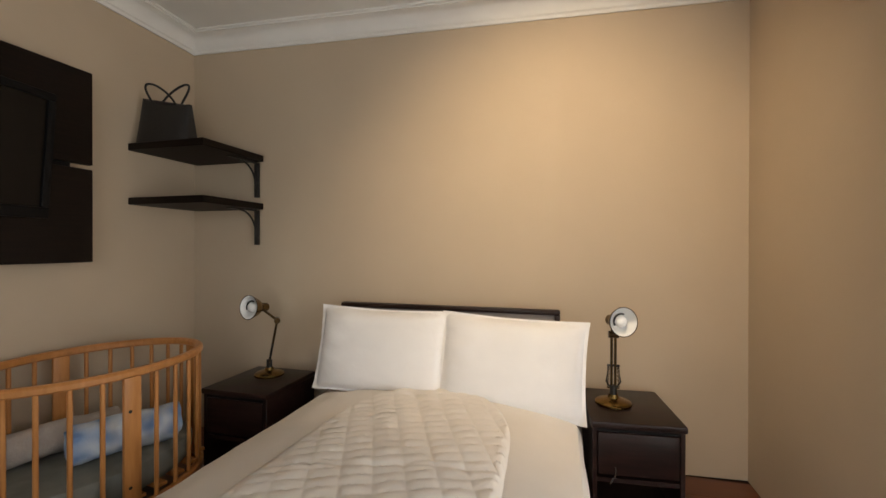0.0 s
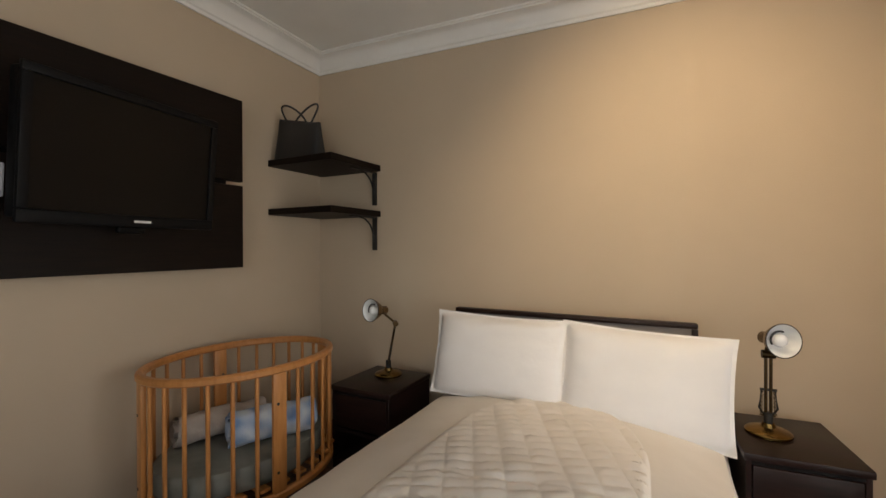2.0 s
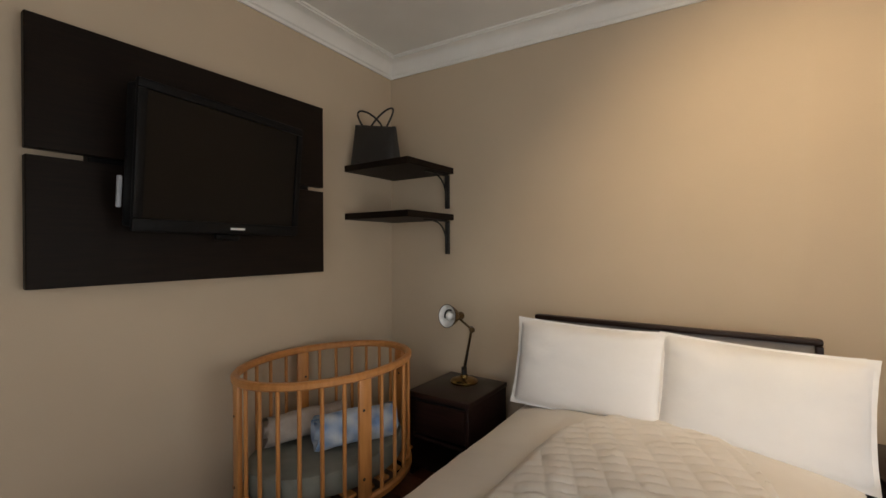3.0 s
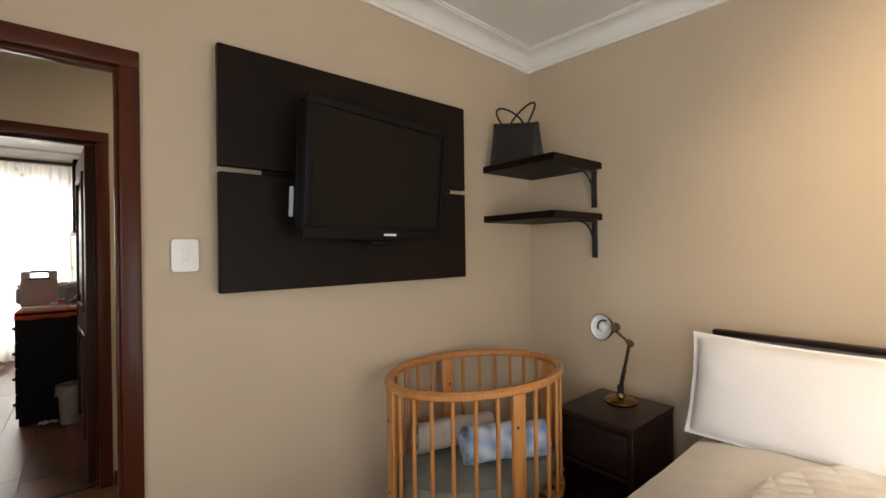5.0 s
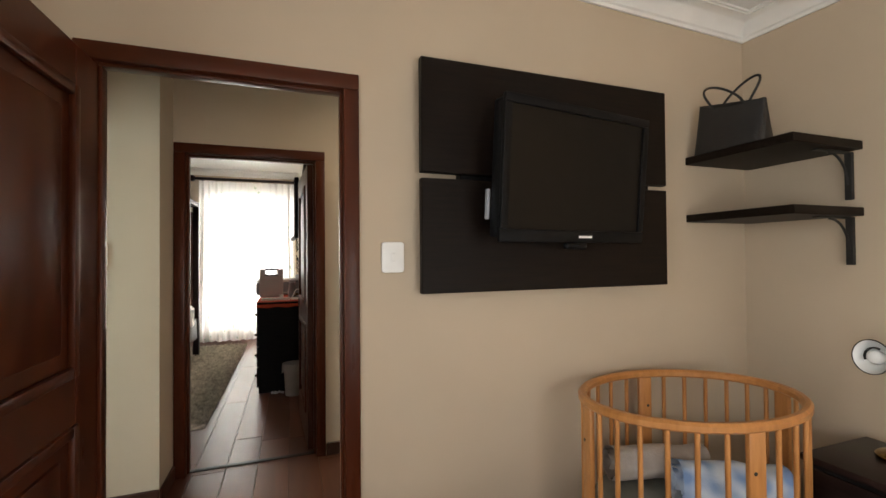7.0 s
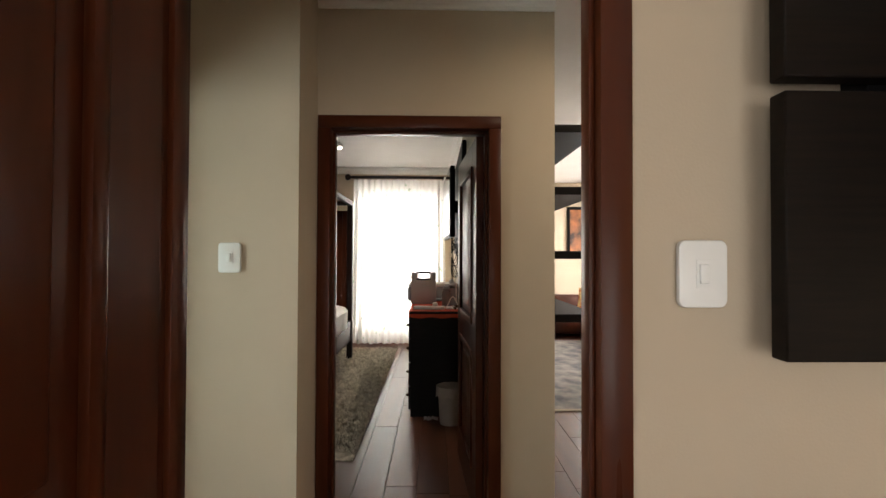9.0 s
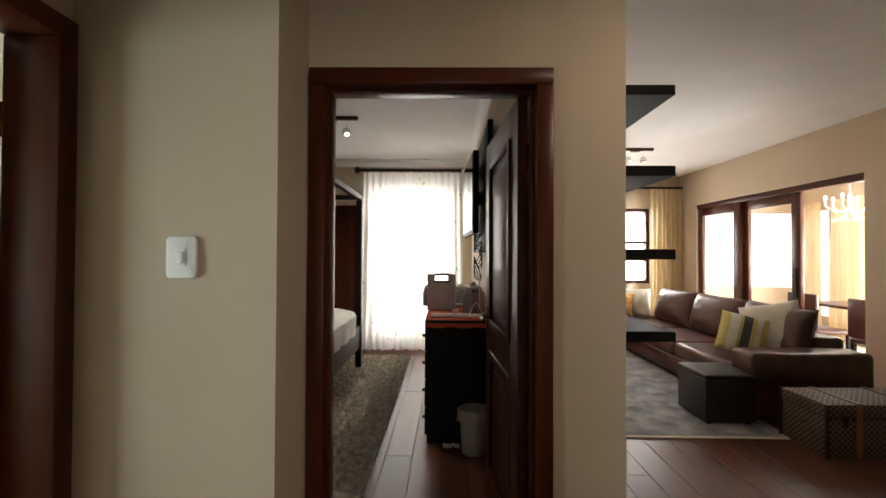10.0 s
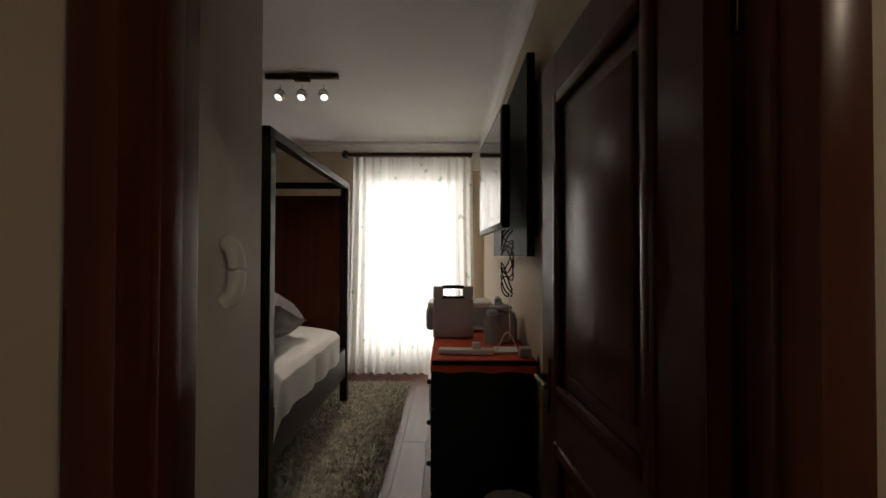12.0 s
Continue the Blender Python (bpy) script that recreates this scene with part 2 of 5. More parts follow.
def lathe(bm, profile, n=28, m=Matrix()):
    """profile: (radius, height) pairs, turned round z."""
    rings = []
    for r, z in profile:
        rings.append([bm.verts.new(m @ Vector((r * math.cos(2 * math.pi * i / n), r * math.sin(2 * math.pi * i / n), z))) for i in range(n)])
    for p, q in zip(rings, rings[1:]):
        for i in range(n):
            bm.faces.new((p[i], p[(i + 1) % n], q[(i + 1) % n], q[i]))
    return bm


def ball(bm, c, r, n=16, squash=(1, 1, 1)):
    bmesh.ops.create_uvsphere(bm, u_segments=n, v_segments=n // 2, radius=r, matrix=Matrix.Translation(c) @ Matrix.Diagonal((*squash, 1)))
    return bm


def tube(bm, pts, r, n=8, closed=False):
    pts = [Vector(p) for p in pts]
    k = len(pts)
    rings = []
    for i, p in enumerate(pts):
        a = pts[i - 1] if (i or closed) else p
        b = pts[(i + 1) % k] if (i < k - 1 or closed) else p
        q = (b - a).to_track_quat("Z", "Y")
        rings.append([bm.verts.new(p + q @ Vector((r * math.cos(2 * math.pi * j / n), r * math.sin(2 * math.pi * j / n), 0))) for j in range(n)])
    for i in range(k if closed else k - 1):
        p, q = rings[i], rings[(i + 1) % k]
        for j in range(n):
            bm.faces.new((p[j], p[(j + 1) % n], q[(j + 1) % n], q[j]))
    if not closed:
        bm.faces.new(rings[0])
        bm.faces.new(rings[-1])
    return bm


def grid(bm, nu, nv, f):
    vs = [[bm.verts.new(f(i / nu, j / nv)) for j in range(nv + 1)] for i in range(nu + 1)]
    for i in range(nu):
        for j in range(nv):
            bm.faces.new((vs[i][j], vs[i + 1][j], vs[i + 1][j + 1], vs[i][j + 1]))
    return bm


def link(name, bm, material, smooth=True):
    me = bpy.data.meshes.new(name)
    bmesh.ops.recalc_face_normals(bm, faces=bm.faces)
    bm.to_mesh(me)
    bm.free()
    me.materials.append(material)
    if smooth:
        for p in me.polygons:
            p.use_smooth = True
        me.set_sharp_from_angle(angle=radians(38))
    return new(name, me)


def part(name, bm, material, parent, label="", smooth=True):
    ob = link(name, bm, material, smooth)
    ob.parent = parent
    if label:
        ob["label"] = label
    return ob


def thing(name, m, label, category, group="", kind=""):
    """An empty at the base of a thing; its parts are built in its own axes."""
    ob = new(name)
    ob.empty_display_size = 0.1
    ob.matrix_basis = m
    return tagged(ob, label, category, group, kind)


def B(lo, hi, bevel=0.0, segs=2):
    return box(bmesh.new(), lo, hi, bevel, segs)


def structure(name, boxes, material, label, category="wall", bevel=0.0):
    bm = bmesh.new()
    for lo, hi in boxes:
        box(bm, lo, hi, bevel)
    return tagged(link(name, bm, material, False), label, category, kind="structure")


# ---- the large structure ----
WX, WY, RX, CZ = -2.35, 2.49, 1.08, 2.78      # bedroom: door wall, bed wall, window wall, ceiling
HX = -2.43                                     # hall side of the door wall
D2, D2B = -3.66, -3.79                         # wall of the far bedroom's door, both faces
SWX = -3.375                                   # wall with the hall switch
HY, PY, PYB = -1.39, 0.425, 0.13               # hall's end wall; partition's living and bedroom faces
FX, LY, FX2 = -9.6, 3.85, -8.36                # living far wall, sliding-door wall; far bedroom's window wall
BY, BACK = -3.3, -1.05

NW, NE = (-2.45, 2.56), (RX, 2.80)              # the bedroom's two far corners: the bed wall is slightly askew


def slab(name, plan, material, label, low=0.0, high=CZ):
    """A wall piece raised from its outline on the floor."""
    bm = bmesh.new()
    lo, hi = ([bm.verts.new((x, y, z)) for x, y in plan] for z in (low, high))
    bm.faces.new(lo)
    bm.faces.new(hi)
    for i in range(len(plan)):
        j = (i + 1) % len(plan)
        bm.faces.new((lo[i], lo[j], hi[j], hi[i]))
    return tagged(link(name, bm, material, False), label, "wall", kind="structure")


slab("wall_north", [NW, NE, (RX + 0.1, 2.95), (-2.45, 2.72)], PAINT, "beige painted wall behind the bed")
slab("wall_west_panel_side", [(WX, 0.175), NW, (-2.45, 2.72), (-2.56, 2.72), (HX, 0.175)], PAINT, "beige painted wall carrying the television panel")
structure("wall_west", [((HX, BACK, 0), (WX, -0.737, CZ)), ((HX, -0.737, 2.085), (WX, 0.175, CZ))], PAINT, "beige painted wall with an open doorway")
structure("wall_east", [((RX, BACK, 0), (RX + 0.15, 0.0, CZ)), ((RX, 1.6, 0), (RX + 0.15, 2.95, CZ)), ((RX, 0.0, 0), (RX + 0.15, 1.6, 0.15)), ((RX, 0.0, 1.95), (RX + 0.15, 1.6, CZ))], PAINT, "beige painted wall with a window")
structure("wall_south", [((HX, BACK - 0.15, 0), (-0.85, BACK, CZ)), ((0.85, BACK - 0.15, 0), (RX + 0.15, BACK, CZ)), ((-0.85, BACK - 0.15, 0), (0.85, BACK, 0.55)), ((-0.85, BACK - 0.15, 2.25), (0.85, BACK, CZ))], PAINT, "beige painted wall with a wide window")
structure("wall_hall_end", [((HX, HY - 0.15, 0), (-2.34, HY, CZ)), ((-3.33, HY - 0.15, 2.07), (HX, HY, CZ)), ((-3.81, HY - 0.15, 0), (-3.33, HY, CZ))], PAINT, "beige hall wall with a dark wooden door")
structure("wall_hall_switch", [((D2 - 0.02, HY, 0), (SWX, -0.757, CZ))], PAINT, "beige projecting hall wall with a light switch")
structure("wall_door_two", [((D2B, -0.757, 2.055), (D2, 0.14, CZ)), ((D2B, 0.14, 0), (D2, PY, CZ)), ((D2B, HY, 0), (D2 - 0.02, -0.757, CZ))], PAINT, "beige wall round the far bedroom door")
structure("wall_partition", [((FX, PYB, 0), (D2B, PY, CZ))], PAINT, "beige partition between bedroom and living room")
structure("wall_far_bedroom_left", [((FX2, BY - 0.15, 0), (D2B, BY, CZ)), ((D2B - 0.0, BY, 0), (D2B + 0.13, HY - 0.15, CZ))], PAINT, "plain beige far bedroom wall")
structure("wall_far_bedroom_window", [((FX2 - 0.15, BY, 0), (FX2, -1.4, CZ)), ((FX2 - 0.15, -0.12, 0), (FX2, PYB, CZ)), ((FX2 - 0.15, -1.4, 2.38), (FX2, -0.12, CZ)), ((FX2 - 0.15, -1.4, 0), (FX2, -0.12, 0.2))], PAINT, "beige wall round the far bedroom window")
structure("wall_living_far", [((FX - 0.15, PY, 0), (FX, 2.74, CZ)), ((FX - 0.15, 3.34, 0), (FX, LY + 0.15, CZ)), ((FX - 0.15, 2.74, 0), (FX, 3.34, 0.9)), ((FX - 0.15, 2.74, 2.22), (FX, 3.34, CZ))], PAINT, "beige living room wall with a wooden window")
structure("wall_living_sliding", [((FX, LY, 0), (-9.1, LY + 0.15, CZ)), ((-6.28, LY, 0), (HX, LY + 0.15, CZ)), ((-9.1, LY, 2.22), (-6.28, LY + 0.15, CZ))], PAINT, "beige living room wall above sliding doors")
structure("wall_living_east", [((HX - 0.0, WY + 0.15, 0), (HX + 0.14, LY + 0.15, CZ))], PAINT, "plain beige living room wall")
structure("wall_side_room", [((-2.3, -3.1, 0), (-2.15, HY - 0.15, CZ)), ((-3.66, -3.1, 0), (-3.25, -2.95, CZ)), ((-2.35, -3.1, 0), (-2.3, -2.95, CZ)), ((-3.25, -3.1, 0), (-2.35, -2.95, 0.6)), ((-3.25, -3.1, 2.0), (-2.35, -2.95, CZ))], PAINT, "beige side room walls with a window")
structure("ceiling", [((FX - 0.15, BY - 0.15, CZ), (RX + 0.15, LY + 0.15, CZ + 0.12))], WHITE, "white painted ceiling", "ceiling")
floor = structure("floor", [((FX - 0.2, BY - 0.2, -0.2), (RX + 0.2, LY + 0.2, -0.011))], FLOORBASE, "reddish-brown laminate plank floor with satin sheen", "floor")
structure("ground", [((-400, -400, -0.5), (400, 400, -0.25))], mat("dry_lawn", (0.10, 0.13, 0.05), 0.95, color2=(0.16, 0.17, 0.08), scale=3), "pale lawn outside the house", "ground")


def cornice(name, pts, drop=0.125, out=0.11):
    """A coved plaster cornice swept along a line of corners, room on the left of travel."""
    prof = [(0, -drop), (0.012, -drop), (0.012, -drop + 0.018), (0.022, -drop + 0.026)]
    prof += [(0.022 + (out - 0.045) * (1 - math.cos(a)), -drop + 0.026 + (drop - 0.048) * math.sin(a)) for a in [i * math.pi / 16 for i in range(1, 9)]]
    prof += [(out - 0.012, -0.022), (out - 0.012, -0.012), (out, -0.012), (out, 0)]
    bm = bmesh.new()
    rings = []
    k = len(pts)
    for i, p in enumerate(pts):
        p = Vector((*p, 0))
        d0 = (p - Vector((*pts[i - 1], 0))).normalized() if i else None
        d1 = (Vector((*pts[i + 1], 0)) - p).normalized() if i < k - 1 else None
        n0 = Vector((-d0.y, d0.x, 0)) if d0 else None
        n1 = Vector((-d1.y, d1.x, 0)) if d1 else None
        n = n0 + n1 if (n0 and n1) else (n0 or n1)
        if n0 and n1:
            n = n / (1 + n0.dot(n1))
        rings.append([bm.verts.new(p + n * a + Vector((0, 0, CZ + b))) for a, b in prof])
    for p, q in zip(rings, rings[1:]):
        for j in range(len(prof) - 1):
            bm.faces.new((p[j], p[j + 1], q[j + 1], q[j]))
    return tagged(link(name, bm, PLASTER), "white moulded plaster cornice along the ceiling", "cornice", kind="structure")


e = 0.001
cornice("trim_bedroom", [(RX - e, BACK + e), (RX - e, NE[1] - e), (NW[0] + e, NW[1] - e), (WX + e, 0.175), (WX + e, BACK + e)], 0.125, 0.12)
cornice("trim_hall", [(D2 + e, PY), (D2 + e, -0.757 + e)], 0.16, 0.08)
cornice("trim_far_bedroom", [(D2B - e, PYB - e), (FX2 + e, PYB - e), (FX2 + e, BY + e)], 0.10, 0.09)


def skirting(name, runs):
    bm = bmesh.new()
    for lo, hi in runs:
        box(bm, (*lo, 0), (*hi, 0.085), 0.004, 1)
    return tagged(link(name, bm, SKIRTWOOD, False), "dark wooden skirting board along the wall", "skirting", kind="structure")


skirting("baseboard_bedroom", [((WX - 0.015, 0.2), (WX + 0.012, 0.5)), ((RX - 0.016, BACK), (RX, -0.02))])
skirting("baseboard_hall", [((D2, 0.16), (D2 + 0.016, PY)), ((SWX, HY), (SWX + 0.016, -0.757)), ((D2, -0.757), (SWX, -0.741))])
skirting("baseboard_far_bedroom", [((FX2, PYB - 0.016), (-4.7, PYB)), ((FX2, BY), (FX2 + 0.016, PYB - 0.016))])
skirting("baseboard_living", [((FX, PY), (D2B, PY + 0.016)), ((FX, PY + 0.016), (FX + 0.016, LY)), ((-6.28, LY - 0.016), (HX, LY))])


def door_frame(name, x0, x1, y0, y1, top, label):
    """A varnished frame lining an opening in a wall across x, with architraves on both faces; y0, y1, top: its outer size."""
    ob = thing(name, pose((x0 + x1) / 2, (y0 + y1) / 2, 0), label, "door frame", kind="structure")
    h, w = (x1 - x0) / 2, (y1 - y0) / 2
    part("jamb", B((-h, -w, 0), (h, -w + 0.062, top - 0.062), 0.005), MAHOGANY, ob)
    part("jamb", B((-h, w - 0.062, 0), (h, w, top - 0.062), 0.005), MAHOGANY, ob)
    part("head", B((-h, -w, top - 0.062), (h, w, top), 0.005), MAHOGANY_H, ob)
    part("door_stop", B((-0.02, -w + 0.062, 0), (0.025, -w + 0.075, top - 0.075), 0.003), MAHOGANY, ob)
    part("door_stop", B((-0.02, w - 0.075, 0), (0.025, w - 0.062, top - 0.075), 0.003), MAHOGANY, ob)
    part("door_stop", B((-0.02, -w + 0.062, top - 0.075), (0.025, w - 0.062, top - 0.062), 0.003), MAHOGANY_H, ob)
    return ob


door_frame("doorframe_1", HX - 0.005, WX + 0.020, -0.745, 0.197, 2.10, "dark red mahogany frame round the bedroom doorway")
door_frame("doorframe_2", D2B - 0.012, D2 + 0.018, -0.752, 0.155, 2.085, "dark red mahogany frame round the far bedroom doorway")
m = thing("threshold_strip", pose(D2 - 0.06, -0.3, 0), "dark metal threshold strip across the floor", "threshold", kind="structure")
part("strip", B((-0.02, -0.39, 0), (0.02, 0.39, 0.006), 0.003), METALBLACK, m)


def door_leaf(name, m, label, w=0.80, h=2.02, handle_side=1):
    """A panelled door, hinged at its own origin, leaf along +x, thickness in y."""
    ob = thing(name, m, label, "door", kind="structure")
    bm = bmesh.new()
    s = 0.14
    for lo, hi in (((0, 0.006), (s, h)), ((w - s, 0.006), (w, h)), ((s, h - s), (w - s, h)), ((s, 0.006), (w - s, 0.23)), ((s, 0.86), (w - s, 1.02))):
        box(bm, (lo[0], -0.02, lo[1]), (hi[0], 0.02, hi[1]), 0.002, 1)
    part("leaf", bm, MAHOGANY, ob)
    for z0, z1 in ((0.23, 0.86), (1.02, h - s)):
        p = part("panel", B((s, -0.009, z0), (w - s, 0.009, z1)), MAHOGANY, ob)
        bm = bmesh.new()
        for sd in (-1, 1):
            lo, hi = sorted((sd * 0.009, sd * 0.030))
            for a, b in (((s - 0.01, z0 - 0.01), (s + 0.024, z1 + 0.01)), ((w - s - 0.024, z0 - 0.01), (w - s + 0.01, z1 + 0.01))):
                box(bm, (a[0], lo, a[1]), (b[0], hi, b[1]), 0.007)
            for a, b in (((s + 0.024, z0 - 0.01), (w - s - 0.024, z0 + 0.024)), ((s + 0.024, z1 - 0.024), (w - s - 0.024, z1 + 0.01))):
                box(bm, (a[0], lo, a[1]), (b[0], hi, b[1]), 0.007)
        part("moulding", bm, MAHOGANY, p)
        bm = bmesh.new()
        box(bm, (s + 0.07, -0.018, z0 + 0.07), (w - s - 0.07, 0.018, z1 - 0.07), 0.008)
        part("raised_field", bm, MAHOGANY, p)
    for z in (0.25, 1.78):
        bm = B((-0.012, -0.026, z - 0.05), (0.032, -0.0205, z + 0.05), 0.001, 1)
        rod(bm, (-0.006, -0.028, z - 0.05), (-0.006, -0.028, z + 0.05), 0.007)
        part("hinge", bm, BRASS, ob, "brass butt hinge")
    for sd in (-1, 1):
        bm = bmesh.new()
        box(bm, (w - 0.085, min(sd * 0.02, sd * 0.026), 0.93), (w - 0.045, max(sd * 0.02, sd * 0.026), 1.10), 0.002, 1)
        rod(bm, (w - 0.065, sd * 0.02, 1.04), (w - 0.065, sd * 0.065, 1.04), 0.009)
        rod(bm, (w - 0.068, sd * 0.06, 1.04), (w - 0.175, sd * 0.06, 1.04), 0.009)
        part("door_handle", bm, DARKBRASS, ob, "dark brass lever handle")
    return ob


door_leaf("door_1", pose(WX + 0.02, -0.694, 0, 0, 0, -1), "open mahogany bedroom door with moulded panels")
door_leaf("door_2", pose(D2B + 0.02, 0.062, 0, 0, 0, 183.5), "open mahogany panel door of the far bedroom")
fr3 = thing("doorframe_3", pose(-2.9, HY, 0), "dark mahogany frame round the hall's end door", "door frame", kind="structure")
part("jamb", B((-0.47, -0.15, 0), (-0.405, 0.02, 2.03), 0.005), MAHOGANY, fr3)
part("jamb", B((0.405, -0.15, 0), (0.465, 0.02, 2.03), 0.005), MAHOGANY, fr3)
part("head", B((-0.47, -0.15, 2.03), (0.465, 0.02, 2.095), 0.005), MAHOGANY, fr3)
door_leaf("door_3", pose(-3.278, HY - 0.155, 0, 0, 0, -90), "open mahogany panel door of the side room")


def light_switch(m, label):
    ob = thing("light_switch", m, label, "light switch", "wall switches")
    bm = bmesh.new()
    rim = []
    for cy, cz, a0 in ((0.033, 0.05, 0), (-0.033, 0.05, 90), (-0.033, -0.05, 180), (0.033, -0.05, 270)):
        rim += [(cy + 0.014 * math.cos(radians(a0 + 15 * i)), cz + 0.014 * math.sin(radians(a0 + 15 * i))) for i in range(7)]
    rings = [[bm.verts.new((x, y * k, z * k)) for y, z in rim] for x, k in ((0, 1), (0.006, 1), (0.0085, 0.975), (0.009, 0.94))]
    for p, q in zip(rings, rings[1:]):
        for i in range(len(rim)):
            bm.faces.new((p[i], p[(i + 1) % len(rim)], q[(i + 1) % len(rim)], q[i]))
    bm.faces.new(rings[-1])
    part("plate", bm, PLASTICWHITE, ob)
    part("recess", B((0.009, -0.014, -0.027), (0.0105, 0.014, 0.027), 0.0005, 1), PLASTICWHITE, ob)
    part("rocker", box(bmesh.new(), (0.0105, -0.009, -0.018), (0.0145, 0.009, 0.018), 0.002), PLASTICWHITE, ob)
    return ob


light_switch(pose(WX, 0.335, 1.36), "white plastic light switch on the beige bedroom wall")
light_switch(pose(SWX, -1.045, 1.38), "white plastic light switch on the hall wall")


# ---- windows ----
def wood_window(name, m, w, h, label, cols=1, bars=()):
    """In its own axes: width along y, height along z, face along x."""
    ob = thing(name, m, label, "window", kind="structure")
    f = 0.055
    bm = bmesh.new()
    box(bm, (-0.04, 0, 0), (0.04, f, h), 0.004, 1)
    box(bm, (-0.04, w - f, 0), (0.04, w, h), 0.004, 1)
    box(bm, (-0.04, f, 0), (0.04, w - f, f), 0.004, 1)
    box(bm, (-0.04, f, h - f), (0.04, w - f, h), 0.004, 1)
    part("window_frame", bm, MAHOGANY, ob)
    for i in range(1, cols):
        part("mullion", B((-0.03, w * i / cols - 0.025, f), (0.03, w * i / cols + 0.025, h - f), 0.003, 1), MAHOGANY, ob)
    for z in bars:
        part("transom", B((-0.028, f, z - 0.025), (0.028, w - f, z + 0.025), 0.003, 1), MAHOGANY, ob)
    p = part("pane", B((-0.003, f, f), (0.003, w - f, h - f)), PANE, ob, "clear glass pane")
    p.visible_shadow = False
    return ob


wood_window("window_1", pose(RX + 0.07, 0.0, 0.15), 1.6, 1.8, "wood-framed window beside the bed", 2)
wood_window("window_4", pose(0.85, BACK - 0.07, 0.55, 0, 0, 90), 1.7, 1.7, "wood-framed window facing the bed", 2)
wood_window("window_2", pose(FX2 - 0.08, -1.4, 0.2), 1.28, 2.18, "wide wood-framed window behind sheer curtains", 2)
wood_window("window_3", pose(FX - 0.08, 2.74, 0.9), 0.6, 1.32, "red-brown wooden window with cross bars", 1, (0.42, 0.72))
wood_window("window_5", pose(-2.35, -3.01, 0.6, 0, 0, 90), 0.9, 1.4, "wood-framed window of the side room", 1, (0.9,))
bd = B((-0.02, -6, -0.24), (0.02, 11, 8))
o = tagged(link("backdrop", bd, OUTSIDE), "bright hazy outdoors beyond the windows", "sky", kind="structure")
o.matrix_basis = pose(-13, 0, 0)
bd = B((-6, -0.02, -0.5), (6, 0.02, 8))
o = tagged(link("backdrop", bd, OUTSIDE), "bright hazy outdoors beyond the sunroom", "sky", kind="structure")
o.matrix_basis = pose(-8, 8.6, 0)


def curtain(name, m, w, h, material, label, folds, amp, pleat=True):
    """Hanging cloth along y, hem at z 0, with pleats at the head."""
    ob = thing(name, m, label, "curtain")
    rnd = random.Random(len(label))
    ph = [rnd.uniform(-0.7, 0.7) for _ in range(folds + 2)]

    def f(u, v):
        a = u * folds
        i = int(a)
        s = math.sin(2 * math.pi * a + ph[min(i, folds)] * math.sin(math.pi * (a - i)))
        k = amp * (0.55 + 0.45 * (1 - v) + 0.1 * math.sin(7 * u + 3 * v))
        sp = 1 + 0.06 * (1 - v) ** 2
        if pleat and v > 0.93:
            s = math.copysign(abs(s) ** 0.4, s)
            k = amp * 0.45
        hem = 0.006 * math.sin(a * 3.1) * (1 - v)
        return Vector((k * s + 0.012 * math.sin(2.3 * a + 4 * v), w * (0.5 + (u - 0.5) * sp), hem + h * v))
    part("cloth", grid(bmesh.new(), folds * 12, 34, f), material, ob)
    return ob


def curtain_rod(m, length, label, ends=(True, True)):
    ob = thing("curtain_rod", m, label, "curtain rod")
    part("pole", rod(bmesh.new(), (0, 0, 0), (0, length, 0), 0.022, n=16), ESPRESSO, ob)
    for k, y in enumerate((0, length)):
        if ends[k]:
            part("finial", ball(bmesh.new(), (0, y, 0), 0.05, squash=(1, 0.9, 1)), ESPRESSO, ob)
        part("bracket", rod(bmesh.new(), (0, abs(y - 0.12), -0.01), (-0.14, abs(y - 0.12), -0.01), 0.012), ESPRESSO, ob)
    return ob


curtain("sheer_curtain", pose(-8.2, -1.44, 0.02), 1.42, 2.55, SHEER, "white sheer patterned curtain glowing with daylight", 15, 0.035)
curtain_rod(pose(-8.2, -1.53, 2.605), 1.6, "dark wooden curtain rod with ball finials", (True, False))


# ---- bedroom things ----
BCX, BZ = -0.54, 0.53


def bed_height(x, y):
    d = abs(x - BCX) / 0.72
    return BZ - 0.09 * d ** 3 + 0.006 * noise.noise((x * 3, y * 3, 0.3)) + 0.004 * noise.noise((x * 9, y * 9, 2.0))


bed = thing("bed", pose(BCX, 2.47, 0), "made double bed with dark headboard and cream sheets", "bed")
bm = bmesh.new()
box(bm, (-0.69, -0.01, 0.920), (0.62, 0.04, 0.948), 0.010)
box(bm, (-0.69, -0.01, 0.0), (-0.660, 0.04, 0.920), 0.006)
box(bm, (0.590, -0.01, 0.0), (0.62, 0.04, 0.920), 0.006)
part("headboard_frame", bm, ESPRESSO, bed, "dark stained wooden headboard frame")
part("headboard_panel", B((-0.660, 0.005, 0.35), (0.590, 0.025, 0.920)), GREYPILLOW, bed, "padded grey-brown headboard panel")
part("base", B((-0.69, -1.95, 0.10), (0.69, -0.07, 0.30), 0.02), ESPRESSO, bed)
for lx in (-0.62, 0.62):
    for ly in (-1.88, -0.2):
        part("leg", rod(bmesh.new(), (lx, ly, 0), (lx, ly, 0.10), 0.03), ESPRESSO, bed)
part("mattress", B((-0.685, -1.94, 0.30), (0.685, -0.07, 0.44), 0.04, 3), COTTON, bed)


